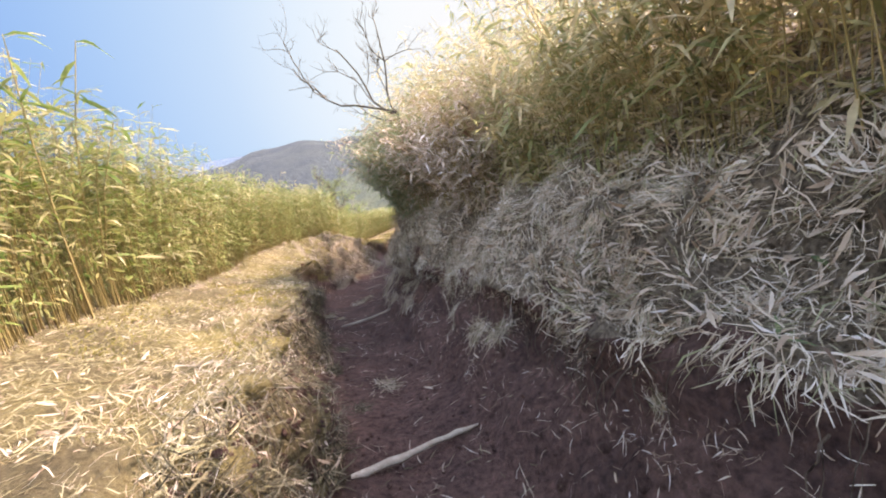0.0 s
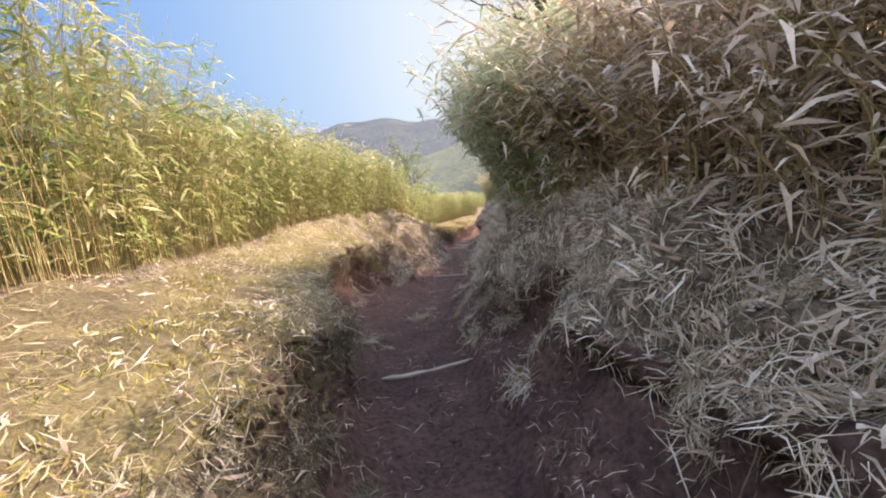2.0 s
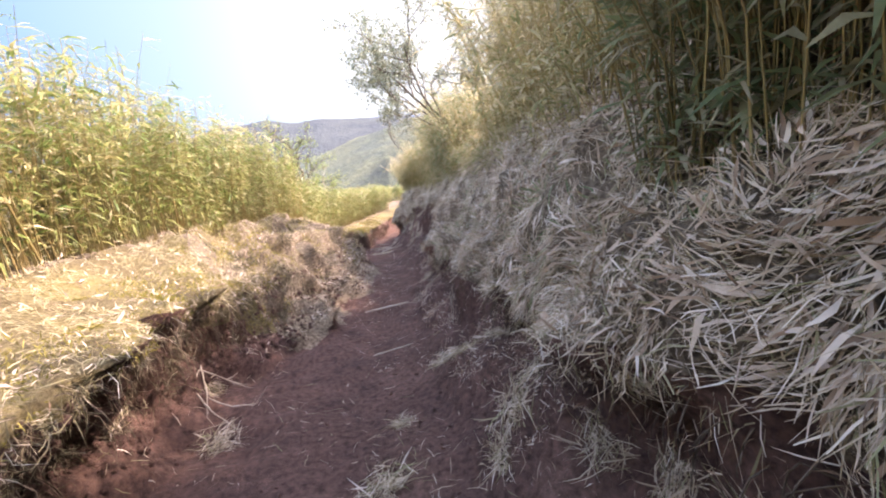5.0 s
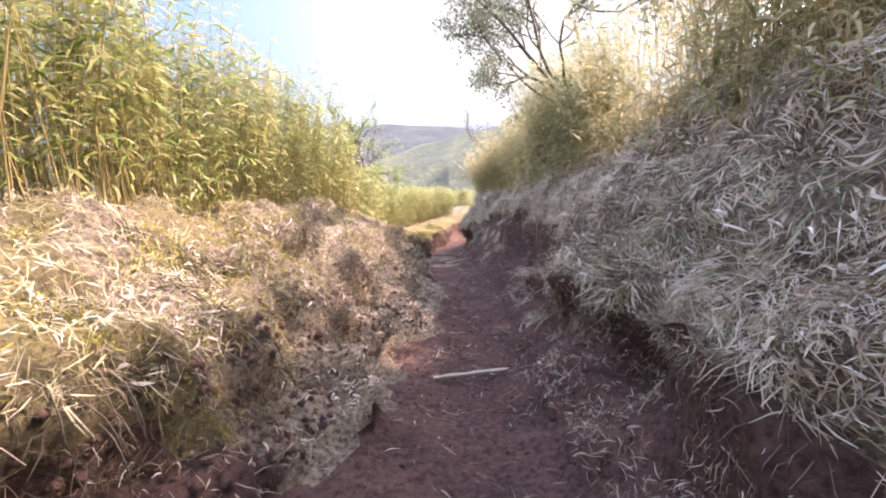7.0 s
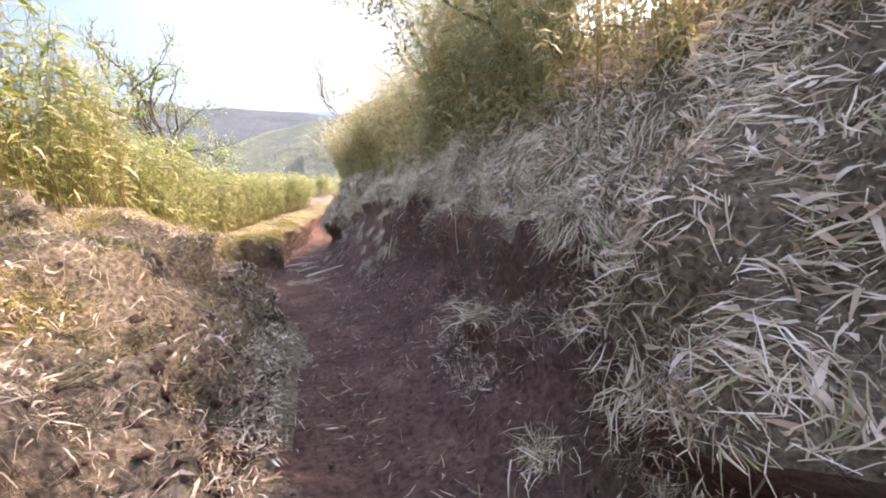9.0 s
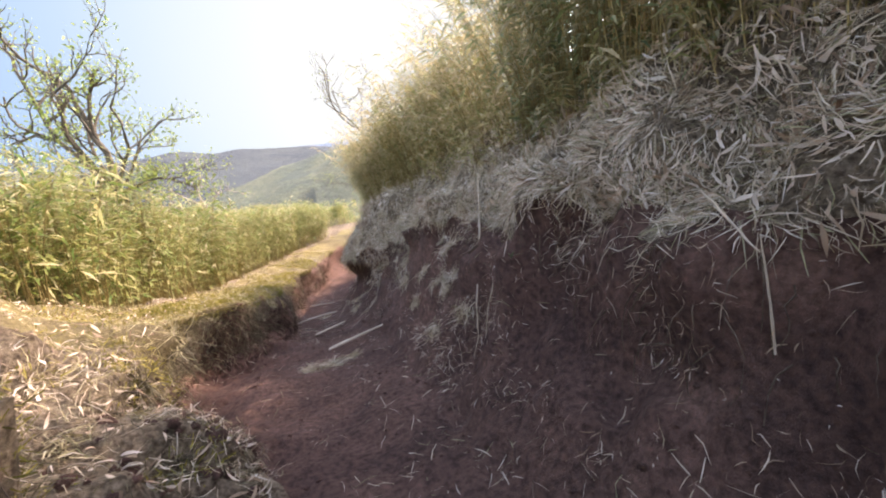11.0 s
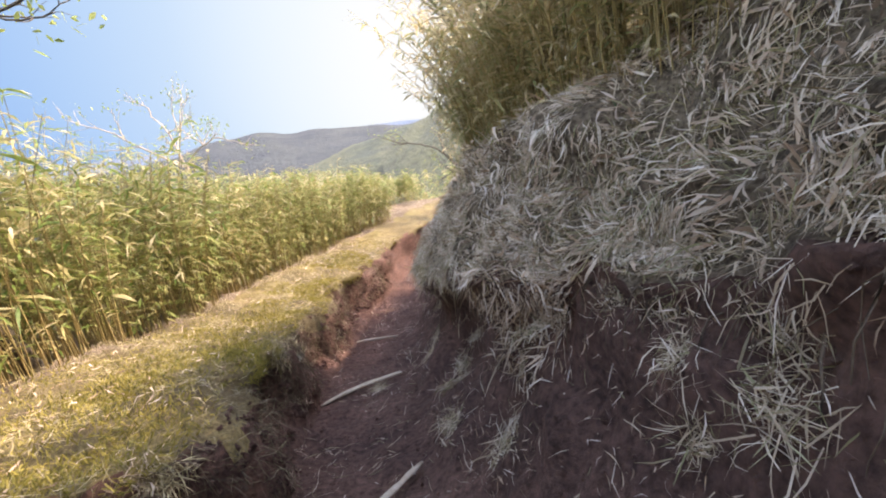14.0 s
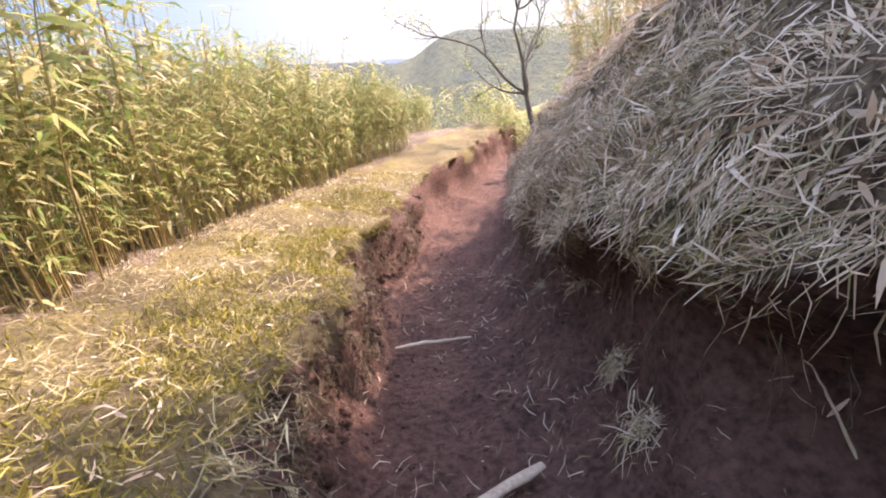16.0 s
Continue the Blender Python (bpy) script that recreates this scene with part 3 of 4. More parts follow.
thicket("bamboo_grass_thicket", "dense sunlit yellow-green bamboo grass along the turf edge", 4000, 4.5, 5.0, -2, 28, left_height, 0.78, (0.05, -0.02, 0), 21, SASA_LEAF, 101, leaf_len=(0.08, 0.19), first=0.12)
thicket("bamboo_grass_thicket", "tall yellow-green bamboo grass behind the front row", 1700, 4.1, 4.55, -2, 33, left_height, 0.85, (0, 0, 0), 16, SASA_LEAF, 102, first=0.35)
thicket("bamboo_grass_thicket", "leafy lower fringe of the bamboo grass beside the turf", 1800, 4.86, 5.02, -1, 28, lambda y: left_height(y) * 0.8, 0.3, (0.12, -0.03, 0), 21, SASA_LEAF, 110, leaf_len=(0.06, 0.14), first=0.1)


def open_bank(y, c):
    """The bamboo grass stands back from the bank's edge before the last turn."""
    back = np.interp(y, [17.6, 18.6, 22.0, 22.8], [EDGES[16], EDGES[17], EDGES[17] + 1, EDGES[16]])
    return (c > back) * 1.0


def sun_gap(y, c):
    """Thin growth through which the sun reaches the trench."""
    return np.interp(y, [3.6, 4.6, 11.8, 12.2, 13.4, 14.0, 22.4, 22.8, 23.8, 24.2], [0.4, 1, 1, 0.55, 0.55, 1, 1, 0.2, 0.2, 1])


def edge_share(y, c):
    return np.interp(y, [4.5, 6, 8, 9, 11.5, 23, 24], [0.4, 1, 1, 0.3, 0.4, 0.4, 0.6]) * open_bank(y, c) * sun_gap(y, c)


thicket("bamboo_grass_thicket", "brownish bamboo grass crowding the top of the bank", 2000, 16.9, 17.9, -2, 26, right_height, 0.45, (-0.15, 0, 0), 20, BUSH_LEAF, 103, edge_share, leaf_len=(0.07, 0.17), first=0.05, sway=0.4)
thicket("bamboo_grass_thicket", "tangled bamboo grass on the slope above the bank", 1300, 17.9, 18.5, -2, 32, right_height, 0.6, (-0.12, 0, 0), 17, BUSH_LEAF, 104, sun_gap, first=0.05, leaf_len=(0.12, 0.24), sway=0.45)
thicket("bamboo_grass_bush", "dark green drooping bush of bamboo grass over the trench", 600, 16.4, 17.5, 5.5, 7.4, at_most(1.55), 0.3, (-0.42, -0.05, 0), 26, BUSH_GREEN, 107, leaf_len=(0.08, 0.17), first=0.03, sway=0.5)
thicket("bamboo_grass_bush", "grey-green fine-leaved bush on the bank", 680, 16.9, 17.6, 13.7, 17.0, at_most(1.95), 0.4, (-0.3, -0.15, 0), 27, BUSH_GREEN, 108, leaf_len=(0.06, 0.14), first=0.05, sway=0.42)
thicket("bamboo_grass_bush", "drooping bush of bamboo grass at the trench's turn", 850, 17.0, 18.1, 18.6, 22.2, lambda y: np.interp(y, [19.5, 21], [1.85, 1.4]), 0.4, (-0.32, -0.05, 0), 26, BUSH_LEAF, 109, leaf_len=(0.07, 0.15), first=0.06, sway=0.4)
thicket("bamboo_grass_thicket", "dense brown-green bamboo grass hanging over the bank", 520, 16.7, 17.6, -0.5, 4.3, at_most(1.25), 0.4, (-0.3, 0, 0), 26, BUSH_LEAF, 111, leaf_len=(0.09, 0.19), first=0.04, sway=0.45)
thicket("dead_stalks", "tangle of pale dead bamboo stalks and leaves on the bank", 420, 16.4, 17.6, 3.9, 5.7, at_most(1.2), 0.3, (-0.38, 0, 0), 22, DRY_LEAF, 114, leaf_len=(0.07, 0.18), first=0.03, sway=0.7)
thicket("dead_stalks", "low tangle of dead stalks under the bamboo grass", 420, 16.7, 17.6, 8.0, 18.6, at_most(0.65), 0.3, (-0.35, 0, 0), 20, BUSH_LEAF, 115, leaf_len=(0.06, 0.16), first=0.03, sway=0.7)
thicket("bamboo_grass_thicket", "dense brown thicket of bamboo grass above the turn", 520, 17.2, 18.3, 15.5, 24.5, lambda y: np.interp(y, [18, 19.5, 21], [2.15, 1.8, 1.4]), 0.5, (-0.25, 0, 0), 24, BUSH_LEAF, 112, lambda y, c: open_bank(y, c) * sun_gap(y, c), leaf_len=(0.08, 0.18), first=0.06, sway=0.4)
thicket("bamboo_grass_thicket", "brown bamboo grass standing tall above the littered bank", 680, 17.25, 18.2, 6.8, 12.3, at_most(2.3), 0.5, (-0.15, 0, 0), 26, BUSH_LEAF, 113, leaf_len=(0.08, 0.18), first=0.06, sway=0.4)
thicket("far_bamboo_grass", "pale yellow field of bamboo grass beyond the bend", 2200, 2.6, 4.1, 8, 45, at_most(1.4), 0.7, (0, 0, 0), 9, SASA_LEAF, 105, leaf_len=(0.2, 0.34), first=0.4)
thicket("far_bamboo_grass", "bamboo grass field past the end of the trench", 1400, 4.3, 18.0, 31, 45, at_most(1.3), 0.7, (0, 0, 0), 9, SASA_LEAF, 106, leaf_len=(0.2, 0.34), first=0.3)


# ---- litter on banks and turf ----


def litter(name, label, n, c0, c1, y0, y1, material, seed, length, width, tilt=0.5, down=0.0, droop=0.1, curl=0.2, prof=(0.6, 1.0, 0.4), lift=0.01, dens=None, cat="straw litter", bow=0.06, comb=0.0):
    """Loose blades lying on the ground; tilt lifts their tips, down turns them down the slope, comb lays neighbours the same way."""
    rng = np.random.default_rng(seed)
    p, nrm = scatter(n, c0, c1, y0, y1, rng, dens)
    m = len(p)
    r = unit(rng.normal(0, 1, (m, 3)))
    if comb:
        r = unit(r + comb * np.stack([lumps(p[:, 0], p[:, 1], p[:, 2], 0.17, k) for k in (51, 52, 53)], 1) * 2.2)
    flat = unit(r - nrm * np.sum(r * nrm, 1, keepdims=True))
    fall = np.array([0, 0, -1.0]) - nrm * -nrm[:, 2:3]
    way = unit(flat + nrm * rng.uniform(-0.1, tilt, m)[:, None] + fall * down)
    side = unit(np.cross(way, nrm) + rng.normal(0, 0.5, (m, 3)))
    L = rng.uniform(*length, m)
    v, f = ribbons(p + nrm * (lift + rng.uniform(0, 0.035, m)[:, None]), way, side, L, rng.uniform(*width, m), droop * rng.uniform(0, 1, m), prof, curl * rng.normal(0, 1, m) * 0.4, bow * rng.normal(0, 1, m))
    return tagged(new(name, np_mesh(name, v, [f], [material])), label, cat, kind="stuff")


def matted(y, c):
    return np.clip(0.7 + 1.2 * lumps(c * 0.05, y, y * 0, 0.2, 15), 0.25, 1)


def patchy(y, c):
    return np.clip(0.6 + 1.5 * lumps(c * 0.09, y, y * 0, 0.45, 14), 0.08, 1)


def lip_clumps(y, c):
    return np.clip((lumps(c * 0.12, y, y * 0, 0.28, 41) + 0.05) * 4, 0, 1)


LEAF_PROF = (0.2, 1.0, 0.8, 0.05)
# shaded bank: cut bamboo grass and straw, several layers
litter("cut_straw", "grey cut straw matted over the bank", 115000, 15.0, 17.5, -1, 24, DRY_STRAW, 201, (0.02, 0.15), (0.002, 0.007), 0.8, 0.4, 0.2, 0.2, (0.6, 1.0, 0.4), dens=matted, bow=0.09, comb=1.0)
litter("dead_leaf_litter", "curled dead bamboo leaves over the bank", 44000, 15.1, 17.6, -3, 25, DRY_LEAF, 202, (0.025, 0.13), (0.005, 0.019), 0.9, 0.35, 0.2, 0.35, LEAF_PROF, dens=matted, cat="leaf litter", bow=0.08, comb=0.8)
litter("hanging_straw", "dry grass hanging over the cut edge of the bank", 18000, 14.5, 15.7, -3, 25, DRY_STRAW, 203, (0.03, 0.15), (0.0015, 0.006), 0.9, 0.9, 0.5, dens=lambda y, c: lip_clumps(y, c) * ((y < 19.4) | (c > EDGES[15] - 0.7)), bow=0.1)
litter("dead_leaf_litter", "pale dead leaves under the bamboo grass", 16000, 17.0, 18.25, -3, 25, DRY_LEAF, 204, (0.06, 0.2), (0.010, 0.024), 0.7, 0.3, 0.2, 0.5, LEAF_PROF, cat="leaf litter")
# turf side
litter("golden_straw", "bleached straw lying on the sunlit turf", 58000, 4.9, 7.3, -3, 26, GOLD_STRAW, 211, (0.02, 0.11), (0.002, 0.005), 0.3, 0.1, 0.1, dens=patchy, bow=0.07)
litter("dead_leaf_litter", "bleached leaves strewn on the turf", 6000, 4.9, 7.2, -3, 26, DRY_LEAF, 212, (0.02, 0.08), (0.004, 0.012), 0.4, 0.1, 0.1, 0.5, LEAF_PROF, cat="leaf litter")
litter("hanging_straw", "dry grass and roots hanging from the turf edge", 3600, 6.7, 7.8, -2, 15.6, DRY_STRAW, 213, (0.02, 0.12), (0.001, 0.0045), 0.7, 0.9, 0.5, bow=0.1)
# the dark blade colour stands in for shadow beneath the overhang
litter("hanging_straw", "grass and roots under the overhanging turf, coloured dark as shade", 14000, 7.2, 9.2, 5, 25, SHADE_DARK_GRASS, 223, (0.02, 0.14), (0.001, 0.0045), 0.7, 0.9, 0.5, bow=0.1)


def mossy(y, c):
    return np.clip(lumps(y * 0 + c * 0.14, y, y * 0, 0.6, 5) * 2.6 + 0.25, 0, 1) * np.interp(y, [9.2, 10.2, 15.2, 16], [1, 0.9, 0.9, 1])


litter("moss", "yellow-green moss and short grass on the turf", 80000, 5.1, 7.4, -3, 26, MOSS, 214, (0.012, 0.04), (0.003, 0.008), 2.5, 0, 0.1, 0.1, (1.0, 0.5), 0.0, mossy, "moss")


def soft_share(y, c):
    return np.interp(y, [4.3, 5.2, 9.3, 10.2, 15.2, 15.9], [1, 0, 0, 1, 1, 0])


litter("cut_straw", "grey-brown straw on the crumbled bank", 36000, 6.2, 9.7, -2, 16, DRY_STRAW, 215, (0.015, 0.09), (0.001, 0.005), 0.7, 0.4, 0.2, dens=lambda y, c: soft_share(y, c) * patchy(y, c) * np.where(y < 7, 0.55, 1))
litter("dead_leaf_litter", "dead leaves on the crumbled bank", 17000, 6.4, 9.8, -2, 16, DRY_LEAF, 216, (0.02, 0.09), (0.004, 0.016), 0.7, 0.3, 0.2, 0.7, LEAF_PROF, dens=lambda y, c: soft_share(y, c) * patchy(y, c) * np.where(y < 7, 0.3, 1), cat="leaf litter")
litter("moss", "thick yellow-green moss cushions along the turf edge", 42000, 5.7, 7.5, 17.5, 25, MOSS, 217, (0.015, 0.045), (0.003, 0.008), 2.5, 0, 0.1, 0.1, (1.0, 0.5), 0.0, lambda y, c: np.clip(lumps(c * 0.1, y, y * 0, 0.4, 25) * 2.5 + 0.6, 0, 1), "moss")
litter("moss", "yellow-green moss and short grass on the crumbled bank", 26000, 5.6, 8.7, 9.6, 15.8, MOSS, 228, (0.015, 0.05), (0.003, 0.008), 2.0, 0, 0.1, 0.1, (1.0, 0.5), 0.0, lambda y, c: np.clip(lumps(c * 0.12, y, y * 0, 0.35, 27) * 3 + 0.2, 0, 1), "moss")
# shade of the hollow and the broken edge is put into these blades' colour
litter("hanging_grass", "long grey-green withered grass hanging into the hollow, darkened as shade", 3500, 7.0, 9.2, 15.9, 18.6, SHADE_DARK_GRASS, 218, (0.08, 0.3), (0.0015, 0.005), 0.9, 0.7, 0.7, 0.4, bow=0.3)
litter("hanging_grass", "grey-green withered grass on the broken turf edge, darkened as shade", 9000, 6.9, 9.4, -0.5, 5.4, SHADE_DARK_GRASS, 224, (0.03, 0.16), (0.002, 0.006), 1.2, 0.5, 0.5, 0.4, bow=0.25, dens=patchy)
litter("straw_fuzz", "fine fibres and chaff over the bank", 42000, 14.9, 17.4, -1, 23.5, DRY_STRAW, 219, (0.012, 0.06), (0.0015, 0.004), 1.2, 0.4, 0.3, 0.4, (1.0, 0.9, 0.4), bow=0.3, comb=0.7)
litter("green_grass", "fresh grey-green grass blades among the litter", 2600, 15.0, 16.7, 7.6, 13.2, BUSH_GREEN, 226, (0.05, 0.16), (0.004, 0.012), 1.1, 0.4, 0.4, 0.2, LEAF_PROF, dens=lambda y, c: np.clip((lumps(c * 0.1, y, y * 0, 0.4, 61) - 0.15) * 4, 0, 1), comb=0.8, cat="grass")
litter("hanging_straw", "curtain of dead leaves hanging down the soil wall", 2200, 13.4, 15.2, 19.2, 19.9, DRY_LEAF, 227, (0.04, 0.15), (0.003, 0.012), 1.0, 0.9, 0.4, 0.25, LEAF_PROF, dens=matted, cat="leaf litter", bow=0.06, comb=0.6)
litter("olive_grass", "matted olive-brown grass on the overhanging bank", 9000, 15.0, 17.2, 18.8, 23.5, OLIVE, 225, (0.02, 0.1), (0.0015, 0.005), 1.0, 0.6, 0.3, 0.3, dens=patchy, bow=0.15, comb=1.0, cat="grass")
# trench floor and walls
def floor_share(y, c):
    return np.clip(0.35 + 1.6 * lumps(c * 0.12, y, y * 0, 0.3, 33), 0.06, 1)


litter("fallen_straw", "a few straws fallen on the trench soil", 11000, 8.5, 14.6, -1, 24, DRY_STRAW, 221, (0.01, 0.12), (0.0015, 0.0055), 0.4, 0, 0.05, 0.12, dens=floor_share)


def wall_share(y, c):
    bare = np.interp(y, [3.6, 4.4, 5.2, 5.8, 16.8, 17.6, 19.6, 20.2, 22.2, 22.8], [1, 0.35, 0.35, 1, 1, 0.45, 0.45, 0.1, 0.1, 0.8])
    return np.clip((lumps(c * 0.09, y, y * 0, 0.38, 8) - 0.05) * 6, 0.08, 1) * bare


litter("wall_straw", "patches of withered grass clinging to the soil wall", 38000, 12.4, 15.2, -1, 24, DRY_LEAF, 222, (0.01, 0.08), (0.0012, 0.0055), 1.2, 0.5, 0.3, 0.35, LEAF_PROF, dens=wall_share, bow=0.08)


def crumbs(n, c0, c1, y0, y1, size, seed):
    """Loose grains and crumbs of soil, each a little eight-sided lump."""
    rng = np.random.default_rng(seed)
    p, nrm = scatter(n, c0, c1, y0, y1, rng)
    r = rng.uniform(*size, (n, 1, 1)) * rng.uniform(0.4, 1, (n, 1, 1))
    o = np.array([[1, 0, 0], [-1, 0, 0], [0, 1, 0], [0, -1, 0], [0, 0, 1], [0, 0, -1]], float)[None] * rng.uniform(0.6, 1.2, (n, 6, 1)) + rng.normal(0, 0.15, (n, 6, 3))
    v = (p[:, None] + nrm[:, None] * r * 0.3 + o * r).reshape(-1, 3)
    t = np.array([[0, 2, 4], [2, 1, 4], [1, 3, 4], [3, 0, 4], [2, 0, 5], [1, 2, 5], [3, 1, 5], [0, 3, 5]])
    f = (np.arange(n)[:, None, None] * 6 + t[None]).reshape(-1, 3)
    return tagged(new("soil_crumbs", np_mesh("soil_crumbs", v, [f], [SOIL], None, True)), "loose dark crumbs of soil in the trench", "soil", kind="stuff")


crumbs(9000, 8.6, 14.8, -2, 25, (0.004, 0.02), 231)
crumbs(5000, 7.6, 9.6, -2, 25, (0.01, 0.04), 232)

# ---- trees ----


def grow(start, way, length, r, depth, rng, out, rise=0.15, spread=0.95, twigs=(3, 6), wobble=0.2):
    """Adds a bough and its offshoots to out as (line, radii)."""
    s = 7
    pts, d, p = [np.array(start, float)], unit(np.array(way, float)), np.array(start, float)
    for _ in range(s - 1):
        d = unit(d + rng.normal(0, wobble, 3) + np.array([0, 0, rise * 0.3]))
        p = p + d * length / (s - 1)
        pts.append(p)
    pts = np.array(pts)
    out.append((pts, r * np.linspace(1, 0.45 if depth else 0.25, s)))
    if depth <= 0:
        return
    for _ in range(rng.integers(*twigs)):
        k = rng.integers(2, s)
        away = unit(rng.normal(0, 1, 3))
        dd = unit(unit(pts[k] - pts[k - 1]) + away * spread + np.array([0, 0, rise]))
        grow(pts[k], dd, length * rng.uniform(0.35, 0.65), r * rng.uniform(0.4, 0.6), depth - 1, rng, out, rise, spread, twigs, wobble)


def tree(label, base, trunk_way, trunk_len, r, boughs, seed, leaves=0, leaf_size=0.04, depth=2, bark=None, rise=0.12, name="tree", leaf_mat=None, leaf_label="sparse young yellow-green leaves"):
    """A tree: trunk, each bough with its twigs, and leaves at the twigs' ends."""
    rng = np.random.default_rng(seed)
    root = tagged(new(name), label, "tree")
    root.location = base
    line = []
    grow((0, 0, -0.15), trunk_way, trunk_len, r, 0, rng, line, 0.1, wobble=0.05)
    pts = line[0][0]
    rad = r * np.linspace(1.25, 0.7, len(pts))
    v, f = tubes(pts[None], rad[None], 9)
    part("trunk", np_mesh("trunk", v, [f], [bark or BARK], None, True), root)
    tips = []
    for way, ln, rr in boughs:
        out = []
        grow(pts[-1] - unit(np.array(trunk_way, float)) * rng.uniform(0, 0.15), way, ln, rr, depth, rng, out, rise)
        v, f = tubes(np.array([o[0] for o in out]), np.array([o[1] for o in out]), 5)
        part("bough", np_mesh("bough", v, [f], [bark or BARK], None, True), root)
        tips += [o[0][j] for o in out[1:] for j in (3, 5, 6)]
    if leaves and tips:
        tips = np.array(tips)
        p = tips[rng.integers(0, len(tips), leaves)] + rng.normal(0, 0.05, (leaves, 3))
        w = unit(rng.normal(0, 1, (leaves, 3)))
        ln = rng.uniform(0.6, 1.3, leaves) * leaf_size
        v, f = ribbons(p, w, unit(np.cross(w, rng.normal(0, 1, (leaves, 3)))), ln, ln * 0.5, 0.2, (0.3, 1.0, 0.1))
        part("leaves", np_mesh("leaves", v, [f], [leaf_mat or TWIG_LEAF]), root, leaf_label)
    return root


def on_ground(x, y, sink=0.05):
    return (x, y, ground_at(x, y) - sink)


tree("leaning grey-brown tree with spreading, nearly bare boughs", on_ground(-4.78, 20.65), (0.14, -0.3, 1), 2.3, 0.06,
     [((0.12, 0, 1), 1.4, 0.05), ((-0.85, 0.1, 0.75), 1.5, 0.042), ((-1.0, 0, 0.35), 1.35, 0.034), ((-0.35, -0.1, 1), 1.2, 0.032), ((0.85, 0.1, 0.6), 1.0, 0.018), ((0.5, 0.35, 0.2), 0.4, 0.02), ((-0.6, -0.1, 0.6), 1.1, 0.028), ((0.45, 0, 1), 1.1, 0.028), ((0.7, -0.1, 0.75), 0.9, 0.018), ((-0.9, 0.3, 0.25), 1.0, 0.024)], 301, 3400, 0.045, 3)
tree("small pale tree with a flat sparse crown above the bamboo grass", on_ground(-4.45, 23.6), (-0.02, -0.08, 1), 2.0, 0.03,
     [((-1.0, -0.1, 0.35), 0.8, 0.016), ((-0.6, 0.2, 0.75), 0.8, 0.016), ((0.1, 0, 1), 0.8, 0.016), ((0.6, 0, 0.7), 0.6, 0.014)], 303, 420, 0.035, 2, DEAD_WOOD)
tree("crooked shrub tree reaching out from the bank", on_ground(0.1, 14.9), (-0.5, -0.1, 0.8), 0.95, 0.045,
     [((-1.0, -0.25, 0.5), 2.1, 0.032), ((-0.8, -0.5, 0.75), 2.1, 0.03), ((-0.2, 0.2, 1), 1.7, 0.028), ((-1.0, 0.2, 0.3), 1.6, 0.02), ((-0.6, -0.9, 0.7), 1.9, 0.024)], 304, 9000, 0.05, 3, leaf_mat=GREY_LEAF, leaf_label="small grey-green leaves")
tree("bare dark shrub tree leaning out over the bush", on_ground(0.0, 6.4), (-0.35, -0.35, 0.9), 1.45, 0.03,
     [((-1.0, 0.1, 0.28), 1.3, 0.02), ((-0.85, 0.0, 0.6), 1.2, 0.016), ((-0.3, 0.1, 1), 1.2, 0.018), ((-0.95, 0.2, -0.12), 0.7, 0.012)], 305, 0, 0.03, 3)
tree("thin bare tree rising from the bush at the turn", on_ground(-0.6, 22.9), (-0.25, -0.1, 1), 1.8, 0.03,
     [((-0.9, 0, 0.6), 1.3, 0.018), ((-0.3, 0.1, 1), 1.4, 0.018), ((0.4, 0, 0.9), 1.2, 0.015)], 306, 200, 0.03, 3)
tree("leaning grey tree beside the far end of the trench", on_ground(0.35, 28.2), (-0.35, 0, 1), 1.4, 0.06,
     [((-0.4, 0, 1), 1.8, 0.04), ((-0.9, 0.1, 0.7), 1.6, 0.03), ((0.3, 0, 1), 1.5, 0.03), ((-0.9, 0, 0.15), 1.0, 0.025)], 307, 700, 0.04, 3)

# ---- single plants of bamboo grass in front of the thickets ----


def plant_kind(seed, tall, leaves, leaf_mat, lean):
    """One plant with its stem and its leaves, kept as a pattern."""
    rng = np.random.default_rng(seed)
    st, lf = sasa(np.zeros((1, 3)), np.array([tall]), np.array(lean, float), leaves, rng, leaf_len=(0.07, 0.13), stem_r=0.004, first=0.2, prof=(0.3, 1.0, 0.85, 0.05))
    return np_mesh("stem", st[0], [st[1]], [SASA_STEM]), np_mesh("leaves", lf[0], [lf[1]], [leaf_mat])


def plants(n, c0, c1, y0, y1, tall, leaf_mat, lean, label, group, seed, dens=None):
    rng = np.random.default_rng(seed)
    kinds = []
    for k in range(8):
        st, lf = plant_kind(seed * 10 + k, rng.uniform(0.75, 1.1), rng.integers(26, 42), leaf_mat, lean)
        root = tagged(new("bamboo_grass"), label, "bamboo grass", group)
        part("stem", st, root)
        part("leaves", lf, root)
        kinds.append(root)
    p, _ = scatter(n, c0, c1, y0, y1, rng, dens)
    for k, q in enumerate(p):
        m = pose(q[0], q[1], q[2] - 0.03, rng.uniform(-5, 5), rng.uniform(-5, 5), rng.uniform(-25, 25))
        s = float(tall(q[1])) * rng.uniform(0.75, 1.15)
        ob = kinds[k] if k < len(kinds) else copy_thing(kinds[k % len(kinds)], m)
        ob.matrix_basis = m @ Matrix.Diagonal((s, s, s, 1))


plants(150, 4.75, 5.08, -1, 27, lambda y: left_height(y) * 0.92, SASA_LEAF, (0.08, 0, 0), "upright bamboo grass with long yellow-green leaves, beside the turf", "bamboo grass along the turf", 41)
plants(90, 16.8, 17.3, -1, 24, lambda y: right_height(y) * 0.75, BUSH_LEAF, (-0.3, 0, 0), "drooping brown-green bamboo grass on the bank's edge", "bamboo grass along the bank", 42, open_bank)

# ---- sticks ----


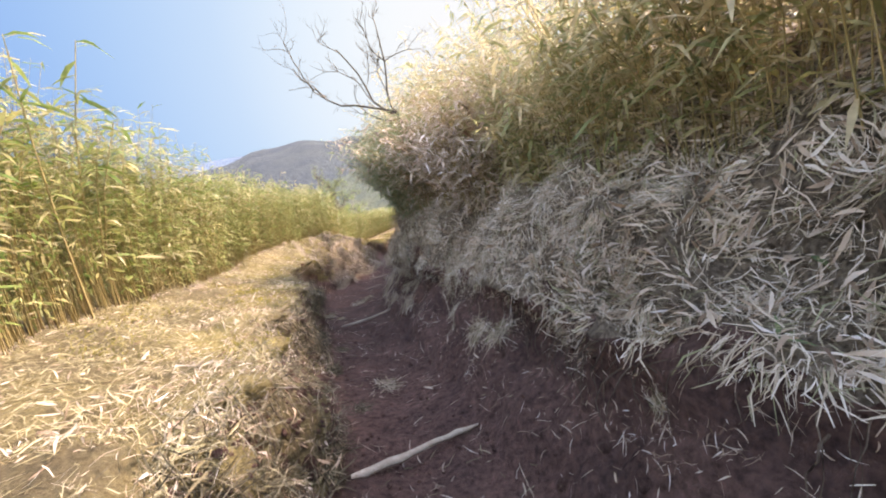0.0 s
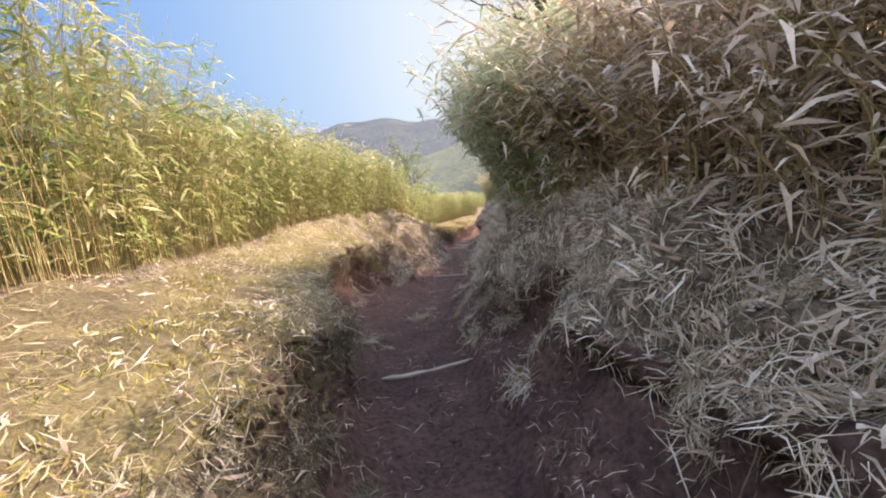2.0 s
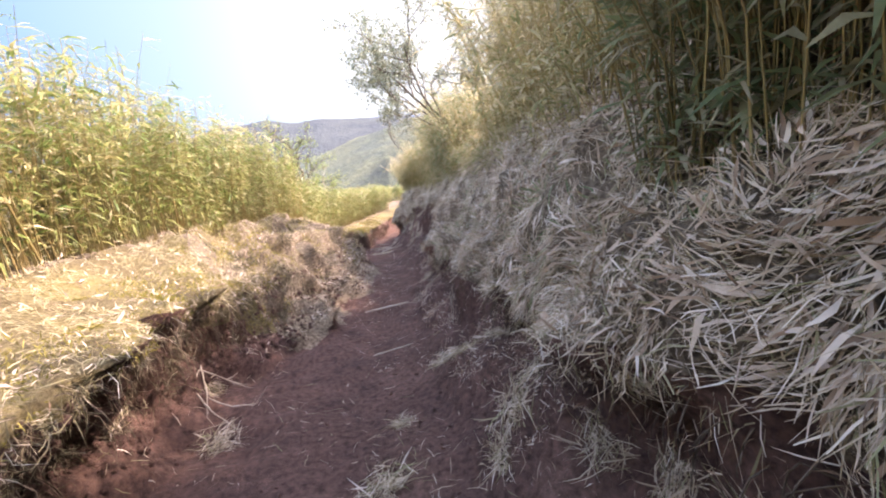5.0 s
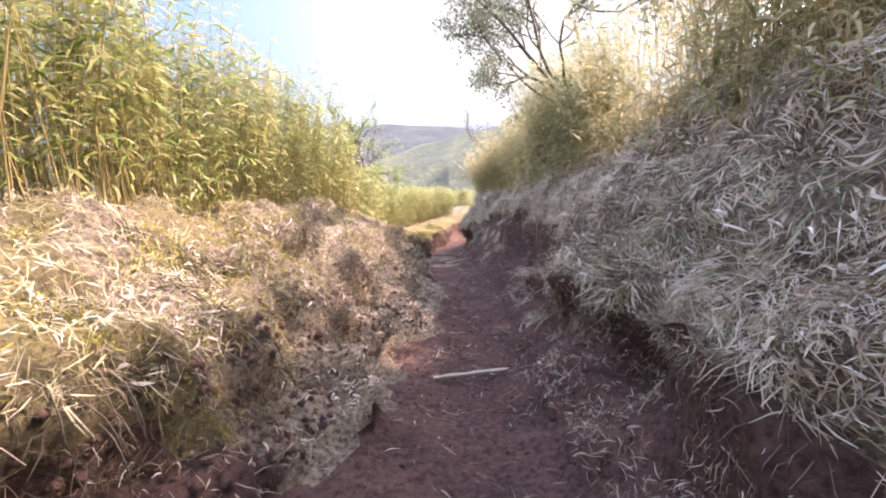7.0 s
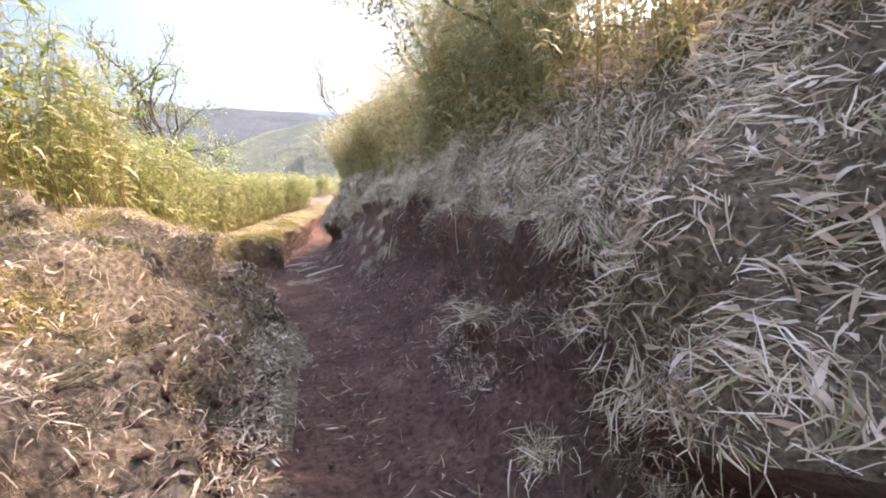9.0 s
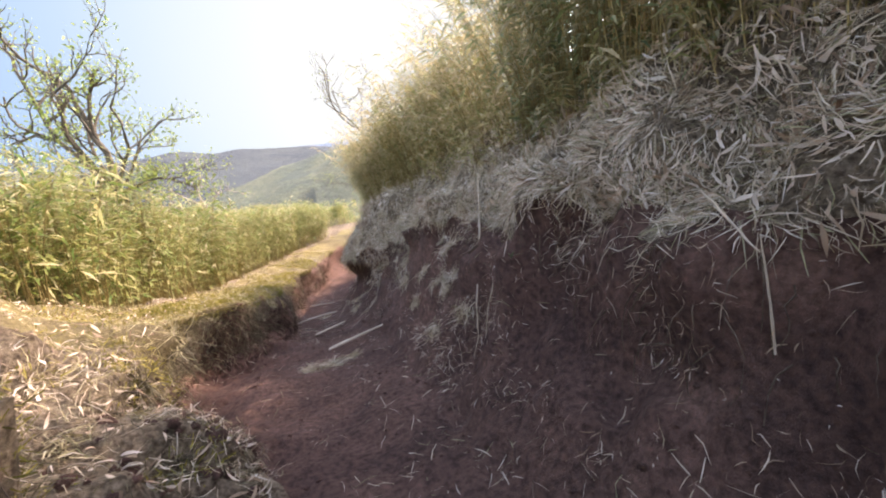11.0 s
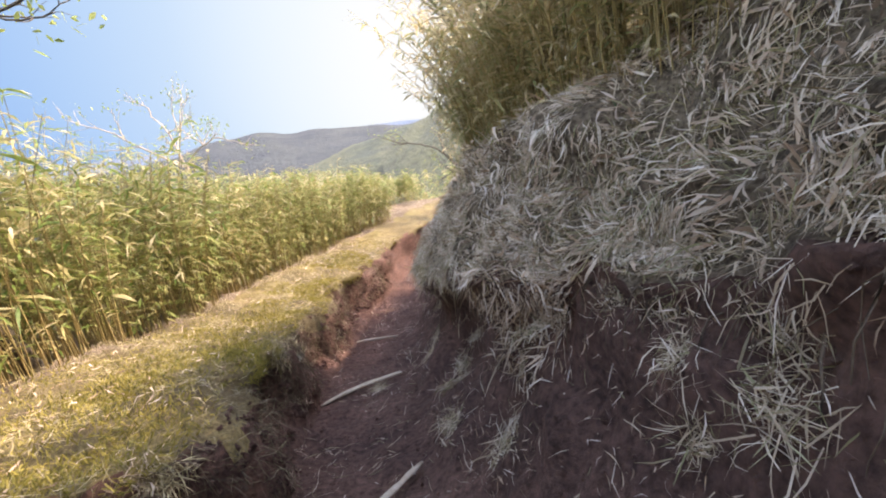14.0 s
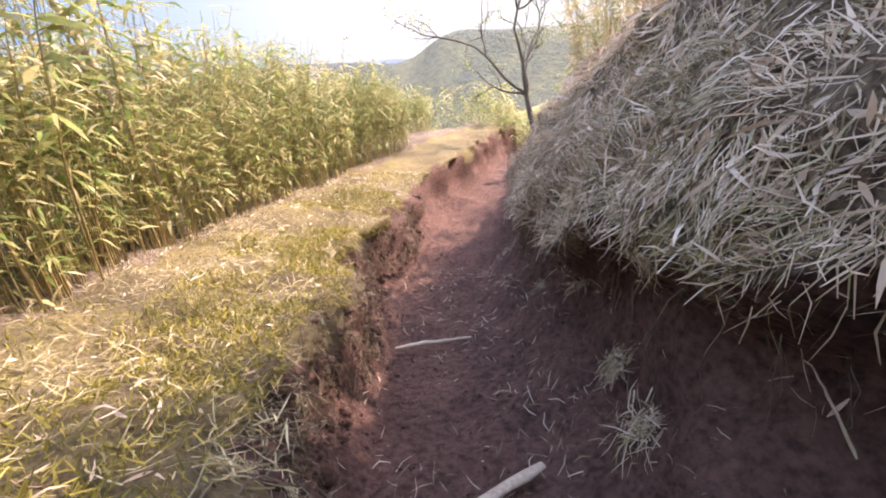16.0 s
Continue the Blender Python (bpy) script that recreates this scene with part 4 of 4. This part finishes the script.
def stick(label, pts, r, material, flat=1.0, name="stick", forks=0, seed=1):
    """A stick through the given points, knotted and tapered; flat squashes it to a split board."""
    rng = np.random.default_rng(seed)
    pts = np.array(pts, float)
    s = 12
    t = np.linspace(0, len(pts) - 1, s)
    line = np.stack([np.interp(t, np.arange(len(pts)), pts[:, c]) for c in range(3)], 1)
    line[:, :2] += rng.normal(0, r * 0.3 * flat ** 2, (s, 2))
    rad = r * np.linspace(1.0, 0.6, s) * rng.uniform(0.85, 1.2, s)
    rad[[0, -1]] *= 0.55
    v, f = tubes(line[None], rad[None], 8)
    mid = np.repeat(line, 8, 0)
    v[:, 2] = mid[:, 2] + (v[:, 2] - mid[:, 2]) * flat
    caps = np.array([[k for k in range(c, c + 8)] for c in (0, (s - 1) * 8)])
    me = np_mesh(name, v, [f, caps], [material], None, True)
    ob = tagged(new(name, me), label, "stick")
    for k in range(forks):
        a = line[s - 1 - k * 2]
        w = unit(line[-1] - line[-3] + rng.normal(0, 0.6, 3) * np.linalg.norm(line[-1] - line[-3]))
        fl = a + w * np.linspace(0, 1, 5)[:, None] * rng.uniform(0.12, 0.22)
        fv, ff = tubes(fl[None], (r * 0.5 * np.linspace(1, 0.4, 5))[None], 6)
        part("side_twig", np_mesh("side_twig", fv, [ff], [material]), ob)
    return ob


stick("thick pale barkless stick lying on the trench soil", [(-0.62, 1.7, -1.6), (0.06, 2.02, -1.64)], 0.022, DEAD_WOOD, seed=11)
stick("long crooked grey stick lying across the trench", [(-1.55, 5.26, -2.39), (-1.15, 5.45, -2.4), (-0.72, 5.63, -2.33)], 0.018, DEAD_WOOD, seed=12)
stick("thin straw-coloured stick on the dark soil", [(-1.97, 9.42, -3.37), (-1.58, 9.5, -3.34)], 0.008, DEAD_WOOD, seed=13)
stick("sunlit split piece of pale wood on the soil", [(-2.19, 11.14, -3.71), (-1.6, 11.2, -3.66)], 0.022, DEAD_WOOD, 0.5, seed=14)
stick("flat split board of pale wood lying on the soil", [(-2.36, 18.02, -4.98), (-1.67, 18.12, -4.85)], 0.032, DEAD_WOOD, 0.4, "split_board", seed=15)
stick("smaller split piece of pale wood on the soil", [(-2.58, 19.15, -5.27), (-2.15, 19.64, -5.36)], 0.026, DEAD_WOOD, 0.45, "split_board", seed=16)
stick("broken pale branch lying on the trench floor", [(-2.3, 21.33, -5.835), (-2.6, 21.2, -5.805), (-2.88, 21.02, -5.775), (-3.0, 20.9, -5.76)], 0.028, DEAD_WOOD, 0.5, seed=17)
stick("thin pale branch across the trench floor", [(-2.88, 22.57, -6.08), (-2.34, 22.58, -6.09)], 0.018, DEAD_WOOD, seed=18)
TWIGS = [
    [((-3.3, 8.8, -3.05), 0.01), ((-3.1, 8.86, -3.05), 0.06), ((-2.95, 8.92, -3.05), 0.02)],
    [((-3.2, 8.64, -3.05), 0.03), ((-3.0, 8.5, -3.05), 0.05), ((-2.78, 8.28, -3.0), 0.01)],
    [((-3.25, 8.95, -3.05), 0.08), ((-3.12, 8.7, -3.05), 0.05), ((-3.0, 8.42, -3.05), 0.01)],
    [((-3.05, 8.62, -3.05), 0.01), ((-2.85, 8.52, -3.05), 0.05), ((-2.72, 8.48, -3.05), 0.01)],
]
for k, pts in enumerate(TWIGS):
    stick("bent pale twig lying below the turf edge", [np.array(snap(q)[0]) + (0, 0, h) for q, h in pts], 0.006, DEAD_WOOD, 1.0, "twig", 2, 640 + k)["group"] = "twigs below the turf edge"
stick("long dry bamboo cane hanging down the soil wall", [(-0.76, 17.05, -3.12), (-0.99, 16.5, -3.58), (-1.16, 16.2, -3.95), (-1.2, 16.1, -4.2)], 0.008, DRY_STRAW, 1.0, "bamboo_cane", 3, 19)
rng = np.random.default_rng(61)
p, nrm = scatter(46, 13.2, 16.8, 0, 23, rng)
for k, (q, n3) in enumerate(zip(p, nrm)):
    w = unit(np.cross(n3, rng.normal(0, 1, 3)))
    ln = rng.uniform(0.2, 0.55)
    a = q + n3 * 0.03
    stick("thin dry cane lying on the littered bank", [a - w * ln / 2, a + n3 * 0.02, a + w * ln / 2], rng.uniform(0.003, 0.006), DRY_STRAW, 1.0, "bamboo_cane", int(rng.integers(0, 2)), 600 + k)["group"] = "dry canes on the bank"

# ---- dead leaves that lie singly ----


def leaf_kind(seed):
    rng = np.random.default_rng(seed)
    v, f = ribbons(np.zeros((1, 3)), np.array([[1.0, 0, 0.1]]), np.array([[0, 1.0, 0]]), 1.0, rng.uniform(0.13, 0.2), rng.uniform(-0.1, 0.25), (0.15, 0.8, 1.0, 0.9, 0.6, 0.03), rng.uniform(-0.22, 0.22))
    me = np_mesh("dead_leaf", v, [f], [DRY_LEAF])
    return me


LEAVES = [leaf_kind(700 + k) for k in range(8)]


def strew(n, c0, c1, y0, y1, size, label, group, seed, steep=0.35):
    rng = np.random.default_rng(seed)
    p, nrm = scatter(n, c0, c1, y0, y1, rng)
    for k, (q, n3) in enumerate(zip(p, nrm)):
        ob = tagged(new("dead_leaf", LEAVES[k % 8]), label, "dead leaf", group)
        z = Vector(unit(n3 + rng.normal(0, steep, 3)))
        x = Vector(rng.normal(0, 1, 3))
        x = (x - z * x.dot(z)).normalized()
        s = rng.uniform(*size)
        m = Matrix((x, z.cross(x), z)).transposed().to_4x4()
        ob.matrix_basis = Matrix.Translation(Vector(q + n3 * rng.uniform(0.008, 0.035))) @ m @ Matrix.Diagonal((s, s, s, 1))


strew(230, 15.1, 17.2, 0, 23.5, (0.06, 0.15), "large pale curled bamboo leaf on the littered bank", "dead leaves on the bank", 71)
strew(60, 9.5, 14.5, 0, 23, (0.03, 0.09), "small pale dead leaf on the dark soil", "dead leaves in the trench", 72, 0.2)
strew(60, 5.1, 7.2, 0, 24, (0.06, 0.13), "bleached dead leaf on the mossy turf", "dead leaves on the turf", 73, 0.2)

# ---- grass tufts, sprouts, clods ----


def tuft_kind(seed, blades, size, material):
    rng = np.random.default_rng(seed)
    a = rng.uniform(0, 6.283, blades)
    w = unit(np.stack([np.cos(a), np.sin(a), rng.uniform(-0.1, 0.75, blades)], 1))
    ln = rng.uniform(0.35, 1.0, blades) * size
    base = rng.normal(0, 0.3 * size, (blades, 3)) * np.array([1, 1, 0.15]) + np.array([0, 0, 0.08 * size])
    v, f = ribbons(base, w, unit(np.cross(w, rng.normal(0, 1, (blades, 3)))), ln, rng.uniform(0.0015, 0.006, blades), rng.uniform(0.0, 0.6, blades), (0.8, 1.0, 0.1), rng.normal(0, 0.05, blades), rng.normal(0, 0.04, blades))
    return np_mesh("tuft", v, [f], [material])


def tufts(name, label, group, n, c0, c1, y0, y1, blades, size, material, seed, spots=()):
    rng = np.random.default_rng(seed)
    kinds = [tuft_kind(seed * 9 + k, blades, size, material) for k in range(5)]
    p, nrm = scatter(n, c0, c1, y0, y1, rng)
    for k, q in enumerate(spots):
        p[k], nrm[k] = snap(q)
    for k, (q, n3) in enumerate(zip(p, nrm)):
        ob = tagged(new(name, kinds[k % 5]), label, "grass tuft", group)
        up = Vector(unit(n3 + np.array([0, 0, 0.3])))
        s = rng.uniform(0.7, 1.4)
        ob.matrix_basis = Matrix.Translation(Vector(q)) @ up.to_track_quat("Z", "Y").to_matrix().to_4x4() @ pose(0, 0, 0, 0, 0, rng.uniform(0, 360)) @ Matrix.Diagonal((s, s, s, 1))


tufts("grass_tuft", "withered grey grass tuft fallen on the soil wall", "tufts on the soil wall", 70, 12.8, 15.0, 0, 23, 170, 0.14, DRY_STRAW, 81,
      [(-1.25, 19.0, -4.3), (-1.23, 18.77, -4.3), (-1.23, 18.58, -4.3), (-1.18, 18.45, -4.2), (-1.2, 18.35, -4.3), (-1.3, 18.5, -4.4), (-1.82, 20.1, -5.27), (-1.92, 19.8, -5.3),
       (-1.71, 19.33, -5.1), (-1.56, 19.57, -4.84), (-1.46, 19.5, -4.64), (-1.29, 18.1, -4.45), (-1.17, 16.88, -4.15), (-1.07, 16.7, -3.94), (-1.14, 17.25, -4.13), (-1.14, 16.33, -4.05),
       (-1.13, 13.1, -3.55), (-1.27, 12.07, -3.6), (-1.15, 11.63, -3.36), (-1.14, 11.35, -3.3), (-1.23, 11.4, -3.47), (-1.42, 8.87, -3.2), (-1.15, 8.5, -2.9), (-1.3, 8.9, -3.1),
       (-0.97, 6.67, -2.55), (-0.6, 5.86, -2.1), (-0.88, 6.17, -2.44), (-1.2, 7.4, -2.8), (-1.68, 20.4, -5.1)])
tufts("grass_tuft", "heap of fallen dry grass on the trench floor", "heaps on the trench floor", 10, 9.0, 11.5, 0, 22, 190, 0.15, DRY_STRAW, 86,
      [(-2.35, 17.44, -4.87), (-2.14, 17.57, -4.9), (-2.05, 6.23, -2.66)])
# grey-green tufts with the edge's shade put into their colour
tufts("grass_tuft", "grey-green grass tuft on the broken turf edge, darkened as shade", "tufts on the broken edge", 30, 8.0, 10.2, 0.8, 5.2, 150, 0.13, SHADE_DARK_GRASS, 87,
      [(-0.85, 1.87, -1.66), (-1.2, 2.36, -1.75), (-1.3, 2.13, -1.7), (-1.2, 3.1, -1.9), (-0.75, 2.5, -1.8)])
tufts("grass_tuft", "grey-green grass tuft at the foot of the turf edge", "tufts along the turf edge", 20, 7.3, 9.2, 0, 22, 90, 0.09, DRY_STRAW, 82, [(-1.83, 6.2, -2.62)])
# shade-coloured clumps in place of the crumbled bank's dark holes
tufts("grass_tuft", "dull brown grass tuft on the crumbled bank", "tufts on the crumbled bank", 80, 5.8, 8.8, 9.6, 15.7, 130, 0.12, SHADE_DARK_GRASS, 88)
tufts("grass_tuft", "dry grass tuft hanging over the cut turf edge", "tufts over the turf lip", 45, 7.0, 7.9, 0, 24, 70, 0.12, GOLD_STRAW, 85)
tufts("grass_tuft", "yellow-green grass tuft on the turf", "tufts on the turf", 35, 5.2, 7.2, 0, 24, 60, 0.09, MOSS, 84)


def sprouts(n, c0, c1, y0, y1, seed, spots=()):
    """Fresh shoots, each of a few broad leaves."""
    rng = np.random.default_rng(seed)
    v, f = ribbons(np.zeros((1, 3)), np.array([[1.0, 0, 0.5]]), np.array([[0, 1.0, 0]]), 0.085, 0.012, 0.5, (0.2, 1.0, 0.9, 0.6, 0.04), 0.05)
    blade = np_mesh("leaf", v, [f], [GREEN])
    p, nrm = scatter(n, c0, c1, y0, y1, rng)
    for k, q in enumerate(spots):
        p[k] = q
    for q in p:
        root = tagged(new("green_sprout"), "fresh green bamboo shoot on the shaded bank", "sprout", "green sprouts")
        root.location = q
        for _ in range(int(rng.integers(4, 8))):
            part("leaf", blade, root).matrix_basis = pose(0, 0, 0, rng.uniform(-20, 20), rng.uniform(-50, 10), rng.uniform(0, 360)) @ Matrix.Diagonal((*[rng.uniform(0.6, 1.2)] * 3, 1))


sprouts(46, 13.5, 16.8, 0, 23, 83, [(-0.78, 12.43, -2.9), (-1.21, 18.75, -4.27), (-1.2, 18.6, -4.28), (-1.19, 18.48, -4.23), (-1.22, 18.68, -4.3)])


def clod_kind(seed):
    bm = bmesh.new()
    bmesh.ops.create_icosphere(bm, subdivisions=2, radius=1.0)
    c = np.array([v.co[:] for v in bm.verts])
    d = 1 + 0.35 * lumps(c[:, 0], c[:, 1], c[:, 2], 0.9, seed) + 0.18 * lumps(c[:, 0], c[:, 1], c[:, 2], 0.35, seed + 1)
    for v, k in zip(bm.verts, d):
        v.co = v.co * k
        v.co.z *= 0.7
    me = bpy.data.meshes.new("clod")
    bm.to_mesh(me)
    bm.free()
    me.materials.append(SOIL)
    return me


CLODS = [clod_kind(900 + 3 * k) for k in range(6)]


def clods(n, c0, c1, y0, y1, size, label, group, seed):
    rng = np.random.default_rng(seed)
    p, nrm = scatter(n, c0, c1, y0, y1, rng)
    for k, q in enumerate(p):
        s = rng.uniform(*size) * rng.uniform(0.5, 1)
        ob = tagged(new("soil_clod", CLODS[k % 6]), label, "clod", group)
        ob.matrix_basis = pose(q[0], q[1], q[2] - s * 0.05, rng.uniform(-30, 30), rng.uniform(-30, 30), rng.uniform(0, 360)) @ Matrix.Diagonal((s, s, s, 1))


clods(100, 7.3, 9.8, -0.5, 11, (0.015, 0.06), "crumbled dark soil clod below the turf edge", "clods below the turf", 91)
clods(80, 7.3, 9.7, 15, 25, (0.015, 0.055), "crumbled dark soil clod below the turf edge", "clods below the turf", 92)
clods(60, 12.2, 14.5, 0, 24, (0.015, 0.05), "small dark soil crumb on the trench wall", "crumbs on the wall", 93)
clods(60, 7.4, 9.6, 10.4, 15.8, (0.02, 0.06), "dark soil clod in the crumbled bank", "clods in the crumbled bank", 94)

# hanging roots under the turf edge and the bank's lip
rng = np.random.default_rng(95)
pieces = []
for c0, c1, n in ((7.2, 8.6, 900), (14.0, 15.0, 700)):
    p, nrm = scatter(n, c0, c1, -1, 24, rng)
    t = np.linspace(0, 1, 6)[None, :, None]
    ln = rng.uniform(0.08, 0.32, n)[:, None, None]
    out = unit(nrm + rng.normal(0, 0.4, (n, 3)))[:, None]
    line = p[:, None] + out * ln * 0.45 * np.sin(t * 2.2) + np.array([0, 0, -1.0]) * ln * t ** 1.4 + np.cumsum(rng.normal(0, 0.008, (n, 6, 3)), 1)
    pieces.append(tubes(line, 0.0028 * np.linspace(1, 0.4, 6)[None] * rng.uniform(0.6, 1.6, n)[:, None]))
v, f = joined(pieces)
tagged(new("hanging_roots", np_mesh("hanging_roots", v, [f], [ROOT])), "thin dark roots hanging from the cut turf", "roots", kind="stuff")
